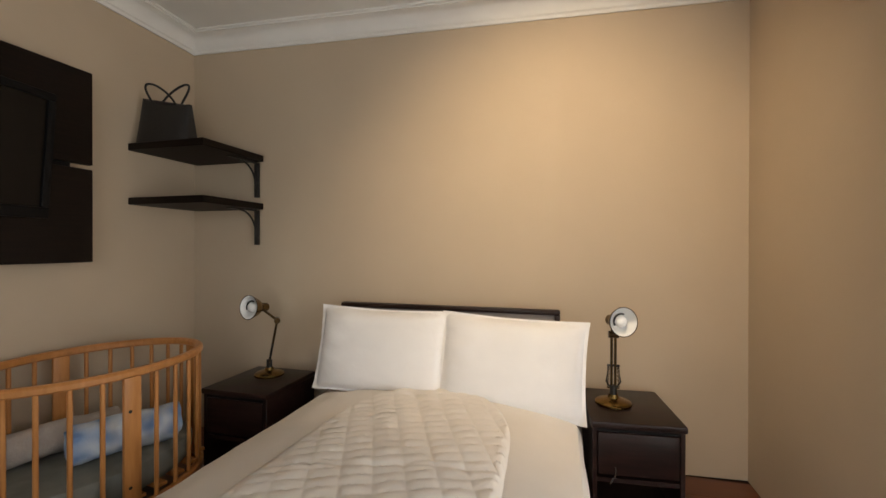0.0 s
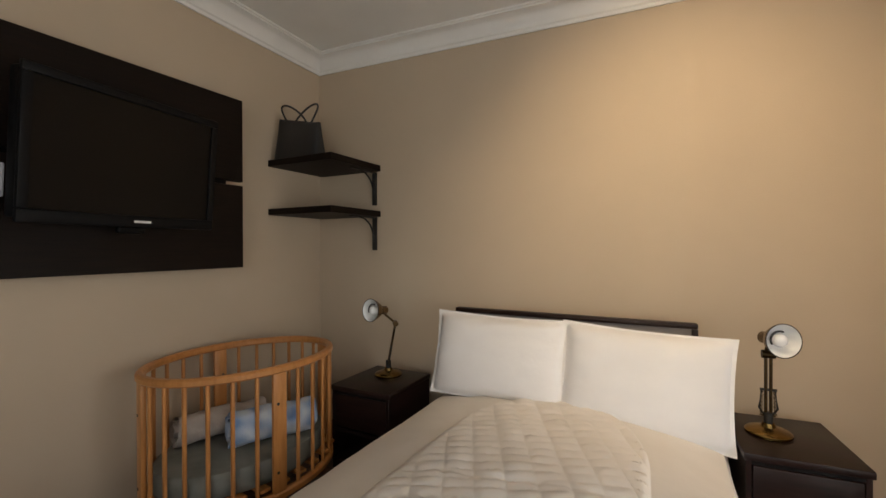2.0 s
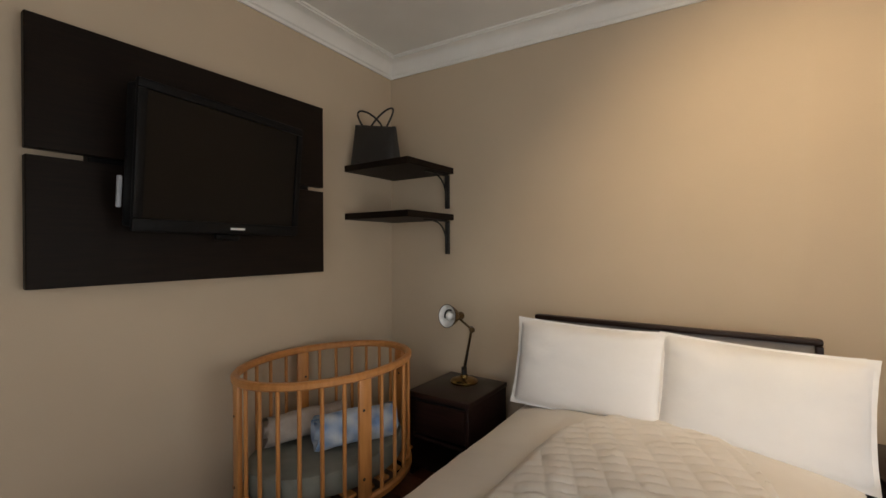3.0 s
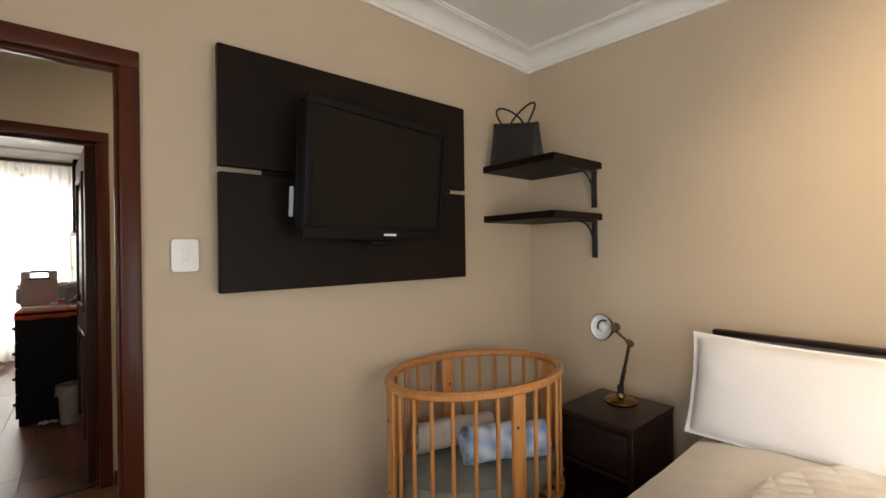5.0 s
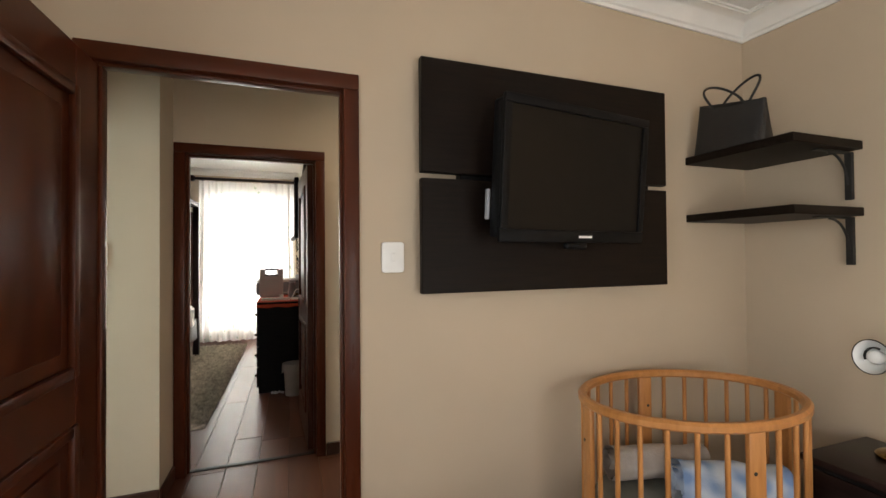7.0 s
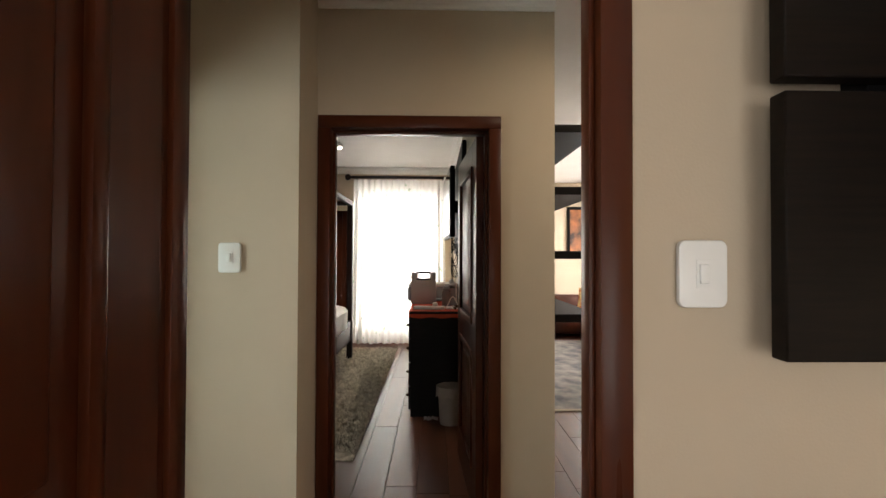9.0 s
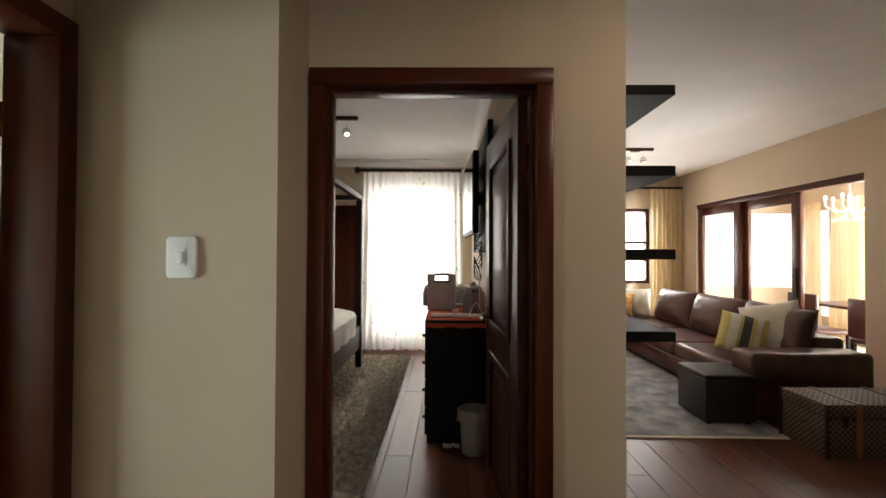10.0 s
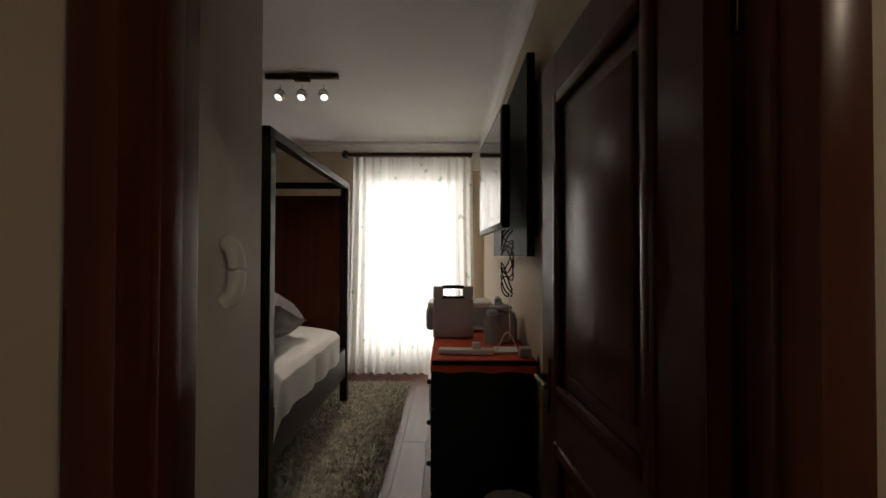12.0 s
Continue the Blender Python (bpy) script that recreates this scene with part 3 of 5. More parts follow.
def sheet_full(u, v):
    """Top of the bed, then the drop down both long sides and the foot."""
    s = (u - 0.5) * 2.3
    a = max(-1, min(1, s))
    over = max(0, abs(s) - 1) / 0.15
    vv = v * 1.12 - 0.12
    y = 0.46 + max(0, vv) * 1.96
    foot = max(0, -vv) / 0.12
    x = a * 0.685 + 0.012
    r = 0.05
    z = bed_height(BCX + x, y)
    if over > 0:
        z -= 0.30 * over
        x += math.copysign(r * math.sin(min(1, over * 3) * math.pi / 2) * 0.6 + 0.012 * math.sin(11 * y + 2 * over) * over, a)
    if foot > 0:
        z -= 0.30 * foot
        y -= 0.03 * math.sin(min(1, foot * 3) * math.pi / 2)
    z = max(z, 0.19)
    return Vector((x, y - 2.47, z))


part("sheet", grid(bmesh.new(), 92, 90, sheet_full), SHEET, bed, "smooth cream sheet hanging over the mattress")


def quilt(u, v):
    a = (u - 0.5) * 2
    top = 1.70 + 0.56 * max(0, 1 - abs(a) ** 2.4) ** 0.5
    y = 0.47 + v * (top - 0.47)
    x = -0.505 + a * 0.42 * (1 + 0.05 * math.sin(2.2 * y + 0.4) - 0.06 * max(0, 1.2 - y))
    d = min(1 - abs(a), (1 - v) * 3.0)
    edge = min(1, d / 0.09)
    lift = 0.006 + 0.013 * (1 - (1 - edge) ** 2)
    p, q = (x * 0.92 + y * 0.42) / 0.105, (y * 0.95 - x * 0.42) / 0.058
    puff = abs(math.sin(math.pi * p)) ** 0.45 * abs(math.sin(math.pi * q)) ** 0.45
    wr = 0.007 * noise.noise((x * 7, y * 7, 5)) + 0.003 * noise.noise((x * 22, y * 22, 1))
    crease = 0.006 * math.exp(-((y - 1.55 - 0.25 * x) / 0.012) ** 2)
    return Vector((x, y, bed_height(x, y) + lift + (0.009 * puff + wr - crease) * edge))


qu = thing("quilt", pose(0, 0, 0), "cream diamond-stitched quilt laid over the bed", "quilt")
part("cover", grid(bmesh.new(), 150, 230, quilt), QUILT, qu)


def pillow_mesh(w, h, t, seed, flange=0.035):
    """Upright pillow: width x, height z, thickness y, with a flat flange round it."""
    bm = bmesh.new()
    n = 44
    vs = {}
    for sd in (-1, 1):
        for i in range(n + 1):
            for j in range(n + 1):
                a, b = (i / n - 0.5) * 2, (j / n - 0.5) * 2
                if sd == 1 and (i in (0, n) or j in (0, n)):
                    vs[sd, i, j] = vs[-1, i, j]
                    continue
                fa, fb = 1 - flange / (w / 2), 1 - flange / (h / 2)
                ea, eb = min(1, abs(a) / fa), min(1, abs(b) / fb)
                puff = ((1 - ea ** 3) * (1 - eb ** 3)) ** 0.45
                pinch = 1 - 0.045 * (1 - b * b) * abs(a) ** 3 * 0.6
                pinch2 = 1 - 0.05 * (1 - a * a) * abs(b) ** 3
                wr = 0.006 * noise.noise((a * 3 + seed, b * 3, seed)) + 0.004 * noise.noise((a * 8, b * 8 + seed, sd)) * (1 - puff)
                crn = 0.012 * (abs(a) * abs(b)) ** 3
                vs[sd, i, j] = bm.verts.new((a * w / 2 * pinch * (1 + crn), sd * (t / 2 * puff + 0.003) + wr + 0.008 * math.sin(5 * a + seed) * (1 - puff), h / 2 + b * h / 2 * pinch2))
        for i in range(n):
            for j in range(n):
                q = [vs[sd, i, j], vs[sd, i + 1, j], vs[sd, i + 1, j + 1], vs[sd, i, j + 1]]
                bm.faces.new(q if sd == 1 else q[::-1])
    return bm


def pillow(m, w, h, t, seed, material, label, group="pillows on the bed", name="pillow"):
    ob = link(name, pillow_mesh(w, h, t, seed, 0.02), material)
    ob.matrix_basis = m
    return tagged(ob, label, "pillow" if name == "pillow" else "cushion", group)


pillow(pose(-0.885, 2.21, 0.485, -13, 1.2, 1), 0.76, 0.475, 0.15, 1, COTTON, "plump white cotton pillow leaning on the headboard")
pillow(pose(-0.175, 2.205, 0.455, -13, 2.0, -2), 0.75, 0.49, 0.16, 2, COTTON, "plump white cotton pillow leaning on the headboard")
pillow(pose(-0.90, 2.315, 0.475, -10, 0, 0), 0.74, 0.455, 0.10, 3, COTTON, "white cotton pillow tucked behind another")
pillow(pose(-0.175, 2.315, 0.455, -10, 0, 0), 0.74, 0.455, 0.10, 4, COTTON, "white cotton pillow tucked behind another")


def nightstand(m, w, d, h, label):
    """Front towards -y, origin on the floor at the middle of the back."""
    ob = thing("nightstand", m, label, "nightstand", "nightstands beside the bed")
    part("top", B((-w / 2 - 0.008, -d - 0.01, h - 0.03), (w / 2 + 0.008, 0, h), 0.006), ESPRESSO, ob)
    part("side_panel", B((-w / 2, -d, 0.0), (-w / 2 + 0.02, 0, h - 0.03), 0.002, 1), ESPRESSO, ob)
    part("side_panel", B((w / 2 - 0.02, -d, 0.0), (w / 2, 0, h - 0.03), 0.002, 1), ESPRESSO, ob)
    part("back_panel", B((-w / 2 + 0.02, -0.012, 0.24), (w / 2 - 0.02, 0, h - 0.03)), ESPRESSO, ob)
    part("shelf", B((-w / 2 + 0.02, -d + 0.01, 0.22), (w / 2 - 0.02, -0.012, 0.24)), ESPRESSO, ob)
    part("shelf", B((-w / 2 + 0.02, -d + 0.01, 0.05), (w / 2 - 0.02, -0.012, 0.07)), ESPRESSO, ob)
    dr = part("drawer_front", B((-w / 2 + 0.024, -d - 0.004, 0.26), (w / 2 - 0.024, -d + 0.016, h - 0.05), 0.004), ESPRESSO, ob)
    # black strip standing in for the shade in the slit above the drawer
    bm = bmesh.new()
    box(bm, (-w / 2 + 0.02, -d + 0.002, h - 0.047), (w / 2 - 0.02, -d + 0.016, h - 0.033))
    part("gap_shade_strip", bm, BLACKWOOD, ob)
    part("drawer_box", B((-w / 2 + 0.03, -d + 0.016, 0.27), (w / 2 - 0.03, -0.05, h - 0.06)), ESPRESSO, ob)
    return ob


nightstand(pose(0.378, 2.625, 0, 0, 0, 5), 0.39, 0.47, 0.50, "dark espresso wood nightstand with one drawer")
nightstand(pose(-1.635, 2.485, 0), 0.41, 0.46, 0.50, "dark espresso wood nightstand beside the cot")


def desk_lamp(m, elbow, neck, aim, label):
    """Balanced-arm lamp; places are from the middle of its foot."""
    ob = thing("desk_lamp", m, label, "lamp", "desk lamps on the nightstands")
    bm = lathe(bmesh.new(), [(0, 0), (0.084, 0), (0.088, 0.004), (0.088, 0.012), (0.08, 0.02), (0.05, 0.028), (0.028, 0.034), (0.022, 0.05), (0, 0.05)], 36)
    part("foot", bm, BRASS, ob, "round polished brass foot")
    e, n = Vector(elbow), Vector(neck)
    base = Vector((0, 0, 0.05))
    side = (n - e).cross(Vector((0, 0, 1)))
    side = side.normalized() if side.length > 0.01 else Vector((1, 0, 0))
    part("swivel", rod(bmesh.new(), base, base + Vector((0, 0, 0.045)), 0.017), METALBLACK, ob)
    b2 = base + Vector((0, 0, 0.03))
    bm = bmesh.new()
    for s in (-1, 1):
        rod(bm, b2 + side * 0.009 * s, e + side * 0.009 * s, 0.0065)
    part("lower_arm", bm, DARKBRASS, ob)
    mid = b2.lerp(e, 0.42)
    bm = bmesh.new()
    for s in (-1, 1):
        tube(bm, [b2 + side * 0.012 * s, b2.lerp(e, 0.12) + side * 0.034 * s, mid + side * 0.024 * s, mid + side * 0.01 * s], 0.0042, 6)
    rod(bm, mid - side * 0.03, mid + side * 0.03, 0.006)
    part("spring_bracket", bm, METALBLACK, ob, "blackened bracket holding the springs")
    bm = bmesh.new()
    for s in (-1, 1):
        a, b = b2 + side * 0.026 * s, mid + side * 0.022 * s
        d = (b - a)
        tube(bm, [a + d * t / 60 + side * 0.005 * math.cos(t * 1.9) + side.cross(d.normalized()) * 0.005 * math.sin(t * 1.9) for t in range(61)], 0.0016, 5)
        rod(bm, b2 - side * 0.0, a, 0.003)
        rod(bm, mid, b, 0.003)
    part("spring", bm, DARKBRASS, ob)
    bm = rod(bmesh.new(), e - side * 0.024, e + side * 0.024, 0.018)
    part("elbow", bm, DARKBRASS, ob)
    bm = bmesh.new()
    for s in (-1, 1):
        rod(bm, e + side * 0.009 * s, n + side * 0.009 * s, 0.0065)
    part("upper_arm", bm, DARKBRASS, ob)
    part("knuckle", rod(bmesh.new(), n - side * 0.018, n + side * 0.018, 0.011), DARKBRASS, ob)
    q = Vector(aim).to_track_quat("Z", "Y").to_matrix().to_4x4()
    T = Matrix.Translation(n) @ q @ Matrix.Diagonal((0.94, 0.94, 0.95, 1))
    bm = lathe(bmesh.new(), [(0, -0.055), (0.024, -0.055), (0.028, -0.048), (0.028, -0.005), (0.034, 0.004), (0.048, 0.022), (0.064, 0.055), (0.072, 0.085), (0.074, 0.088)], 32, T)
    sh = part("shade", bm, BRASS, ob, "brass bell-shaped lamp shade")
    bm = lathe(bmesh.new(), [(0.0735, 0.0885), (0.070, 0.085), (0.062, 0.055), (0.046, 0.024), (0.03, 0.008), (0, 0.006)], 32, T)
    part("reflector", bm, ENAMEL, sh, "white enamelled inside of the shade")
    bm = lathe(bmesh.new(), [(0.0, 0.088), (0.014, 0.086), (0.026, 0.076), (0.031, 0.060), (0.027, 0.042), (0.016, 0.024), (0.014, 0.008)], 24, T)
    rim = [T @ Vector((0.0745 * math.cos(a), 0.0745 * math.sin(a), 0.0885)) for a in [2 * math.pi * i / 32 for i in range(32)]]
    part("rim", tube(bmesh.new(), rim, 0.0022, 6, True), METALBLACK, sh, "thin dark rim")
    hook = [T @ Vector((0.040 * math.cos(a), 0.040 * math.sin(a), 0.066)) for a in [1.2 + 2.4 * i / 14 for i in range(15)]]
    part("bulb_guard", tube(bmesh.new(), hook, 0.0045, 6), METALBLACK, sh, "dark curved guard by the bulb")
    part("bulb", bm, BULB, ob, "unlit frosted light bulb")
    return ob


lamp_r = desk_lamp(pose(0.339, 2.385, 0.50), (0.0, 0.0, 0.35), (0.002, -0.03, 0.425), (0.36, -0.88, 0.08), "antique brass balanced-arm lamp with white inner shade")
part("cord", tube(bmesh.new(), [(-0.045 + 0.03 * math.sin(i * 0.5), -0.29 + 0.012 * i, -0.255 + 0.07 * abs(math.sin(i * 0.2))) for i in range(22)], 0.003, 6), METALBLACK, lamp_r, "thin dark cord")
desk_lamp(pose(-1.645, 2.33, 0.50), (0.055, 0.0, 0.34), (-0.02, -0.06, 0.425), (-0.15, -0.92, 0.1), "dark brass balanced-arm lamp bent at its elbow")


hs = thing("ceiling_spotlight", pose(-2.72, 1.03, CZ), "chrome ceiling spotlight in the hall", "spotlight")
part("rose", lathe(bmesh.new(), [(0, 0), (0.04, 0), (0.04, -0.02), (0.012, -0.026), (0, -0.026)]), CHROME, hs)
part("stem", rod(bmesh.new(), (0, 0, -0.02), (0, 0, -0.10), 0.007), CHROME, hs)

# wall panel with the television
tp = thing("tv_wall_panel", pose(WX, 1.10, 1.70), "dark wenge wall panel in two boards", "wall panel")
part("upper_board", B((0.035, -0.658, 0.012), (0.072, 0.652, 0.492), 0.003, 1), WENGE, tp)
part("lower_board", B((0.035, -0.658, -0.492), (0.072, 0.652, -0.012), 0.003, 1), WENGE, tp)
part("batten", B((-0.06, -0.47, -0.40), (0.034, 0.57, 0.40), 0.002, 1), BLACK, tp)
tv = thing("television", pose(-2.125, 1.085, 1.703, 0, 5, 8.2), "black flat television with dark screen, switched off", "television")
part("body", B((-0.055, -0.40, -0.27), (0.02, 0.40, 0.27), 0.012, 3), BLACK, tv)
bm = bmesh.new()
for lo, hi in (((-0.405, 0.245), (0.405, 0.28)), ((-0.405, -0.285), (0.405, -0.235)), ((-0.405, -0.235), (-0.37, 0.245)), ((0.37, -0.235), (0.405, 0.245))):
    box(bm, (0.012, lo[0], lo[1]), (0.034, hi[0], hi[1]), 0.005)
part("bezel", bm, BLACK, tv, "glossy black bezel")
part("screen", B((0.02, -0.37, -0.235), (0.024, 0.37, 0.245)), SCREEN, tv, "dark reflective screen")
part("badge", B((0.034, 0.0, -0.266), (0.0355, 0.075, -0.256)), PLASTICWHITE, tv, "small silver badge bar")
part("sensor_bump", B((0.0, -0.06, -0.315), (0.028, 0.06, -0.284), 0.01, 3), BLACK, tv)
part("side_label", B((-0.068, -0.415, -0.20), (-0.05, -0.401, -0.08), 0.004), GREYPLASTIC, tv, "grey side connector cover")
part("wall_arm", B((-0.16, -0.06, -0.08), (-0.055, 0.06, 0.08), 0.01), METALBLACK, tv)


def corner_shelf(z, label):
    ob = thing("wall_shelf", pose(WX, WY, z), label, "shelf", "corner wall shelves")
    part("board", B((-0.078, -0.435, 0), (0.478, 0.076, 0.042), 0.003, 1), WENGE, ob)
    bm = bmesh.new()
    box(bm, (0.400, 0.076, -0.24), (0.430, 0.100, -0.001), 0.002, 1)
    box(bm, (0.400, -0.18, -0.009), (0.430, 0.076, -0.001), 0.002, 1)
    tube(bm, [(0.415, 0.074 - 0.15 * (1 - math.cos(i * math.pi / 20)), -0.165 + 0.155 * math.sin(i * math.pi / 20)) for i in range(11)], 0.006, 8)
    part("bracket", bm, METALBLACK, ob, "black iron bracket with curved brace")
    return ob


corner_shelf(1.868, "dark wenge corner shelf carrying a black bag")
corner_shelf(1.542, "empty dark wenge corner shelf on an iron bracket")

bag = thing("handbag", pose(-2.205, 2.125, 1.910, 0, 0, 4), "black leather tote bag with thin looped handles", "bag")


def bagf(u, v):
    a, k = 2 * math.pi * u, v
    w, d = 0.185 - 0.018 * k, 0.065 * (1 - 0.75 * k) + 0.004
    x = math.copysign(abs(math.cos(a)) ** 0.4, math.cos(a)) * w
    y = math.copysign(abs(math.sin(a)) ** 0.5, math.sin(a)) * d
    return Vector((x, y, 0.240 * k + (0.026 * abs(x / w) ** 2 - 0.014) * k ** 3 + (0.030 * -x / w) * k))


bm = grid(bmesh.new(), 56, 14, bagf)
bmesh.ops.remove_doubles(bm, verts=bm.verts, dist=0.0005)
bmesh.ops.holes_fill(bm, edges=[ed for ed in bm.edges if len(ed.link_faces) == 1])
part("body", bm, LEATHERBLACK, bag)
for s, lean in ((-1, 0.075), (1, -0.075)):
    pts = []
    for i in range(25):
        a = math.pi * i / 24
        pts.append((0.075 * -math.cos(a) * 1.0 + lean * -1.4 * math.sin(a), s * 0.018 + s * 0.01 * math.sin(a), 0.222 + 0.135 * math.sin(a) ** 0.8))
    part("handle", tube(bmesh.new(), pts, 0.0065, 8), LEATHERBLACK, bag, "thin black looped handle")

# cot
CA, CB, CRIM = 0.355, 0.485, 0.776
crib = thing("cot", pose(-1.985, 1.545, 0, 0, 0, -6.5), "oval honey-coloured beech cot with slatted sides", "cot")


def ring_mesh(a, b, z0, z1, t):
    """Oval rail with a softened rectangular section."""
    bm = bmesh.new()
    prof = [(-t / 2, z0 + 0.008), (-t / 2 + 0.008, z0), (t / 2 - 0.008, z0), (t / 2, z0 + 0.008), (t / 2, z1 - 0.01), (t / 2 - 0.01, z1), (-t / 2 + 0.01, z1), (-t / 2, z1 - 0.01)]
    n = 84
    rings = []
    for i in range(n):
        q = 2 * math.pi * i / n
        rings.append([bm.verts.new(((a + p) * math.cos(q), (b + p) * math.sin(q), z)) for p, z in prof])
    for i in range(n):
        p, q = rings[i], rings[(i + 1) % n]
        for j in range(8):
            bm.faces.new((p[j], p[(j + 1) % 8], q[(j + 1) % 8], q[j]))
    return bm


part("top_rail", ring_mesh(CA - 0.018, CB - 0.018, CRIM - 0.036, CRIM, 0.036), BEECH, crib)
part("bottom_rail", ring_mesh(CA - 0.018, CB - 0.018, 0.15, 0.19, 0.036), BEECH, crib)
NS = 28
wide = {0, 7, 14, 21}
for i in range(NS):
    q = 2 * math.pi * i / NS - radians(5)
    x, y = (CA - 0.018) * math.cos(q), (CB - 0.018) * math.sin(q)
    t = math.atan2((CB) * math.cos(q), -(CA) * math.sin(q))
    if i in wide:
        bm = box(bmesh.new(), (-0.034, -0.011, 0.10), (0.034, 0.011, CRIM - 0.034), 0.006)
        bmesh.ops.transform(bm, matrix=pose(x, y, 0, 0, 0, math.degrees(t)), verts=bm.verts)
        p = part("post", bm, BEECH, crib)
        for zz in (0.28, 0.60):
            bm = rod(bmesh.new(), (-0.012, 0.013, zz), (-0.012, -0.013, zz), 0.007, n=10)
            bmesh.ops.transform(bm, matrix=pose(x, y, 0, 0, 0, math.degrees(t)), verts=bm.verts)
            part("bolt", bm, METALBLACK, p, "dark bolt head")
        part("foot", rod(bmesh.new(), (x, y, 0), (x, y, 0.10), 0.022), BLACK, p, "dark castor foot")
    else:
        part("slat", rod(bmesh.new(), (x, y, 0.185), (x, y, CRIM - 0.033), 0.0095, n=10), BEECH, crib)
bm = lathe(bmesh.new(), [(0, 0.22), (0.93, 0.22), (0.98, 0.235), (1.0, 0.26), (1.0, 0.315), (0.97, 0.335), (0.9, 0.345), (0, 0.347)], 56)
bmesh.ops.transform(bm, matrix=Matrix.Diagonal((CA - 0.05, CB - 0.05, 1, 1)), verts=bm.verts)
part("mattress", bm, MATTRESS, crib, "grey-green fitted mattress")
bm = bmesh.new()
for k in range(-4, 5):
    ww = (CA - 0.03) * math.sqrt(1 - (k * 0.1 / CB) ** 2)
    box(bm, (-ww, k * 0.1 - 0.025, 0.202), (ww, k * 0.1 + 0.025, 0.218), 0.002, 1)
part("base_slats", bm, BEECH, crib)


def cloth_roll(name, m, length, r, turns, material, label):
    ob = thing(name, m, label, "blanket", "rolled blankets in the cot")

    def f(u, v):
        a = 2 * math.pi * turns * u
        rr = r * (0.25 + 0.75 * u) + 0.006 * noise.noise((a, v * 6, 1)) + 0.004 * math.sin(3 * a + 9 * v)
        return Vector((length * (v - 0.5) + 0.012 * math.sin(a * 1.3), rr * math.cos(a) * 1.06, r * 0.92 + rr * math.sin(a) * 0.9))
    part("roll", grid(bmesh.new(), 150, 24, f), material, ob)
    return ob


cloth_roll("rolled_blanket", pose(-2.13, 1.50, 0.345, 0, 0, 72), 0.42, 0.085, 4, GREYCLOTH, "rolled taupe fleece blanket in the cot")
cloth_roll("rolled_blanket", pose(-1.86, 1.60, 0.345, 0, 0, 62), 0.40, 0.1, 4, BLUECLOTH, "rolled blue and white patterned blanket")

# wall fitting above the nightstand and the ceiling spotlight that lights the bed wall
wl = thing("wall_lamp", pose(RX, 1.86, 2.155), "white rounded plaster wall lamp", "wall lamp")
bm = bmesh.new()
grid(bm, 24, 12, lambda u, v: Vector((-0.13 * math.sin(math.pi * u) * math.sin(math.pi / 2 * v) ** 0.7 - 0.001, -0.16 * math.cos(math.pi * u) * math.sin(math.pi / 2 * v) ** 0.7, 0.20 * (1 - math.cos(math.pi / 2 * v)))))
part("shell", bm, PLASTER, wl)
cs = thing("ceiling_spotlight", pose(0.12, 1.08, CZ), "chrome ceiling spotlight aimed at the bed wall", "spotlight")
part("rose", lathe(bmesh.new(), [(0, 0), (0.04, 0), (0.04, -0.02), (0.012, -0.026), (0, -0.026)]), CHROME, cs)
part("stem", rod(bmesh.new(), (0, 0, -0.02), (0, 0, -0.08), 0.007), CHROME, cs)
part("head", lathe(bmesh.new(), [(0, -0.05), (0.03, -0.045), (0.04, 0), (0.038, 0.03)], 20, Matrix.Translation((0, 0, -0.10)) @ Vector((0.05, 1.0, -0.6)).to_track_quat("Z", "Y").to_matrix().to_4x4()), CHROME, cs)


# ---- far bedroom things ----
cb = thing("wardrobe", pose(D2B - 0.002, -0.862, 0), "built-in off-white wardrobe with a curved white handle", "wardrobe")
part("carcass", B((-0.62, -0.50, 0.0), (0.0, -0.022, 2.40), 0.003, 1), CUPBOARD, cb)
dr = part("door", B((-0.615, -0.02, 0.08), (-0.004, 0.0, 2.38), 0.003, 1), CUPBOARD, cb)
part("handle", tube(bmesh.new(), [(-0.405, 0.004 + 0.030 * math.sin(math.pi * i / 14) ** 0.35, 1.30 + 0.145 * i / 14) for i in range(15)], 0.021, 12), PLASTICWHITE, dr, "curved white plastic handle")

ds = thing("chest_of_drawers", pose(-5.235, -0.39, 0), "black chest of drawers with a red-covered top", "chest of drawers")
part("carcass", B((-1.2, 0.012, 0.0), (0, 0.50, 0.885), 0.004, 1), BLACKWOOD, ds)
part("top", B((-1.21, 0.0, 0.885), (0.01, 0.505, 0.905), 0.004), BLACKWOOD, ds)
for i in range(2):
    for j in range(4):
        p = part("drawer", B((-1.19 + 0.6 * i, -0.006, 0.06 + 0.205 * j), (-0.61 + 0.6 * i, 0.012, 0.255 + 0.205 * j), 0.003, 1), BLACKWOOD, ds)
        part("knob", ball(bmesh.new(), (-0.9 + 0.6 * i + (0.2 if i else 0), -0.018, 0.16 + 0.205 * j), 0.014, 10), DARKBRASS, p)
rn = thing("table_runner", pose(-5.235, -0.39, 0.905), "orange-red cloth covering the chest of drawers", "cloth")


def runner(u, v):
    x, s = -1.205 + 1.235 * u, v * 0.60 - 0.05
    y = max(s, -0.008)
    z = 0.004 + min(0, s + 0.008) * 0.9 + 0.0015 * noise.noise((x * 12, s * 12, 3))
    if u > 0.985:
        return Vector((0.016, min(y, 0.50), z - 0.055 + 0.004 * math.sin(v * 20)))
    return Vector((min(x, 0.013), min(y, 0.50), z))


part("cloth", grid(bmesh.new(), 70, 40, runner), REDCLOTH, rn)

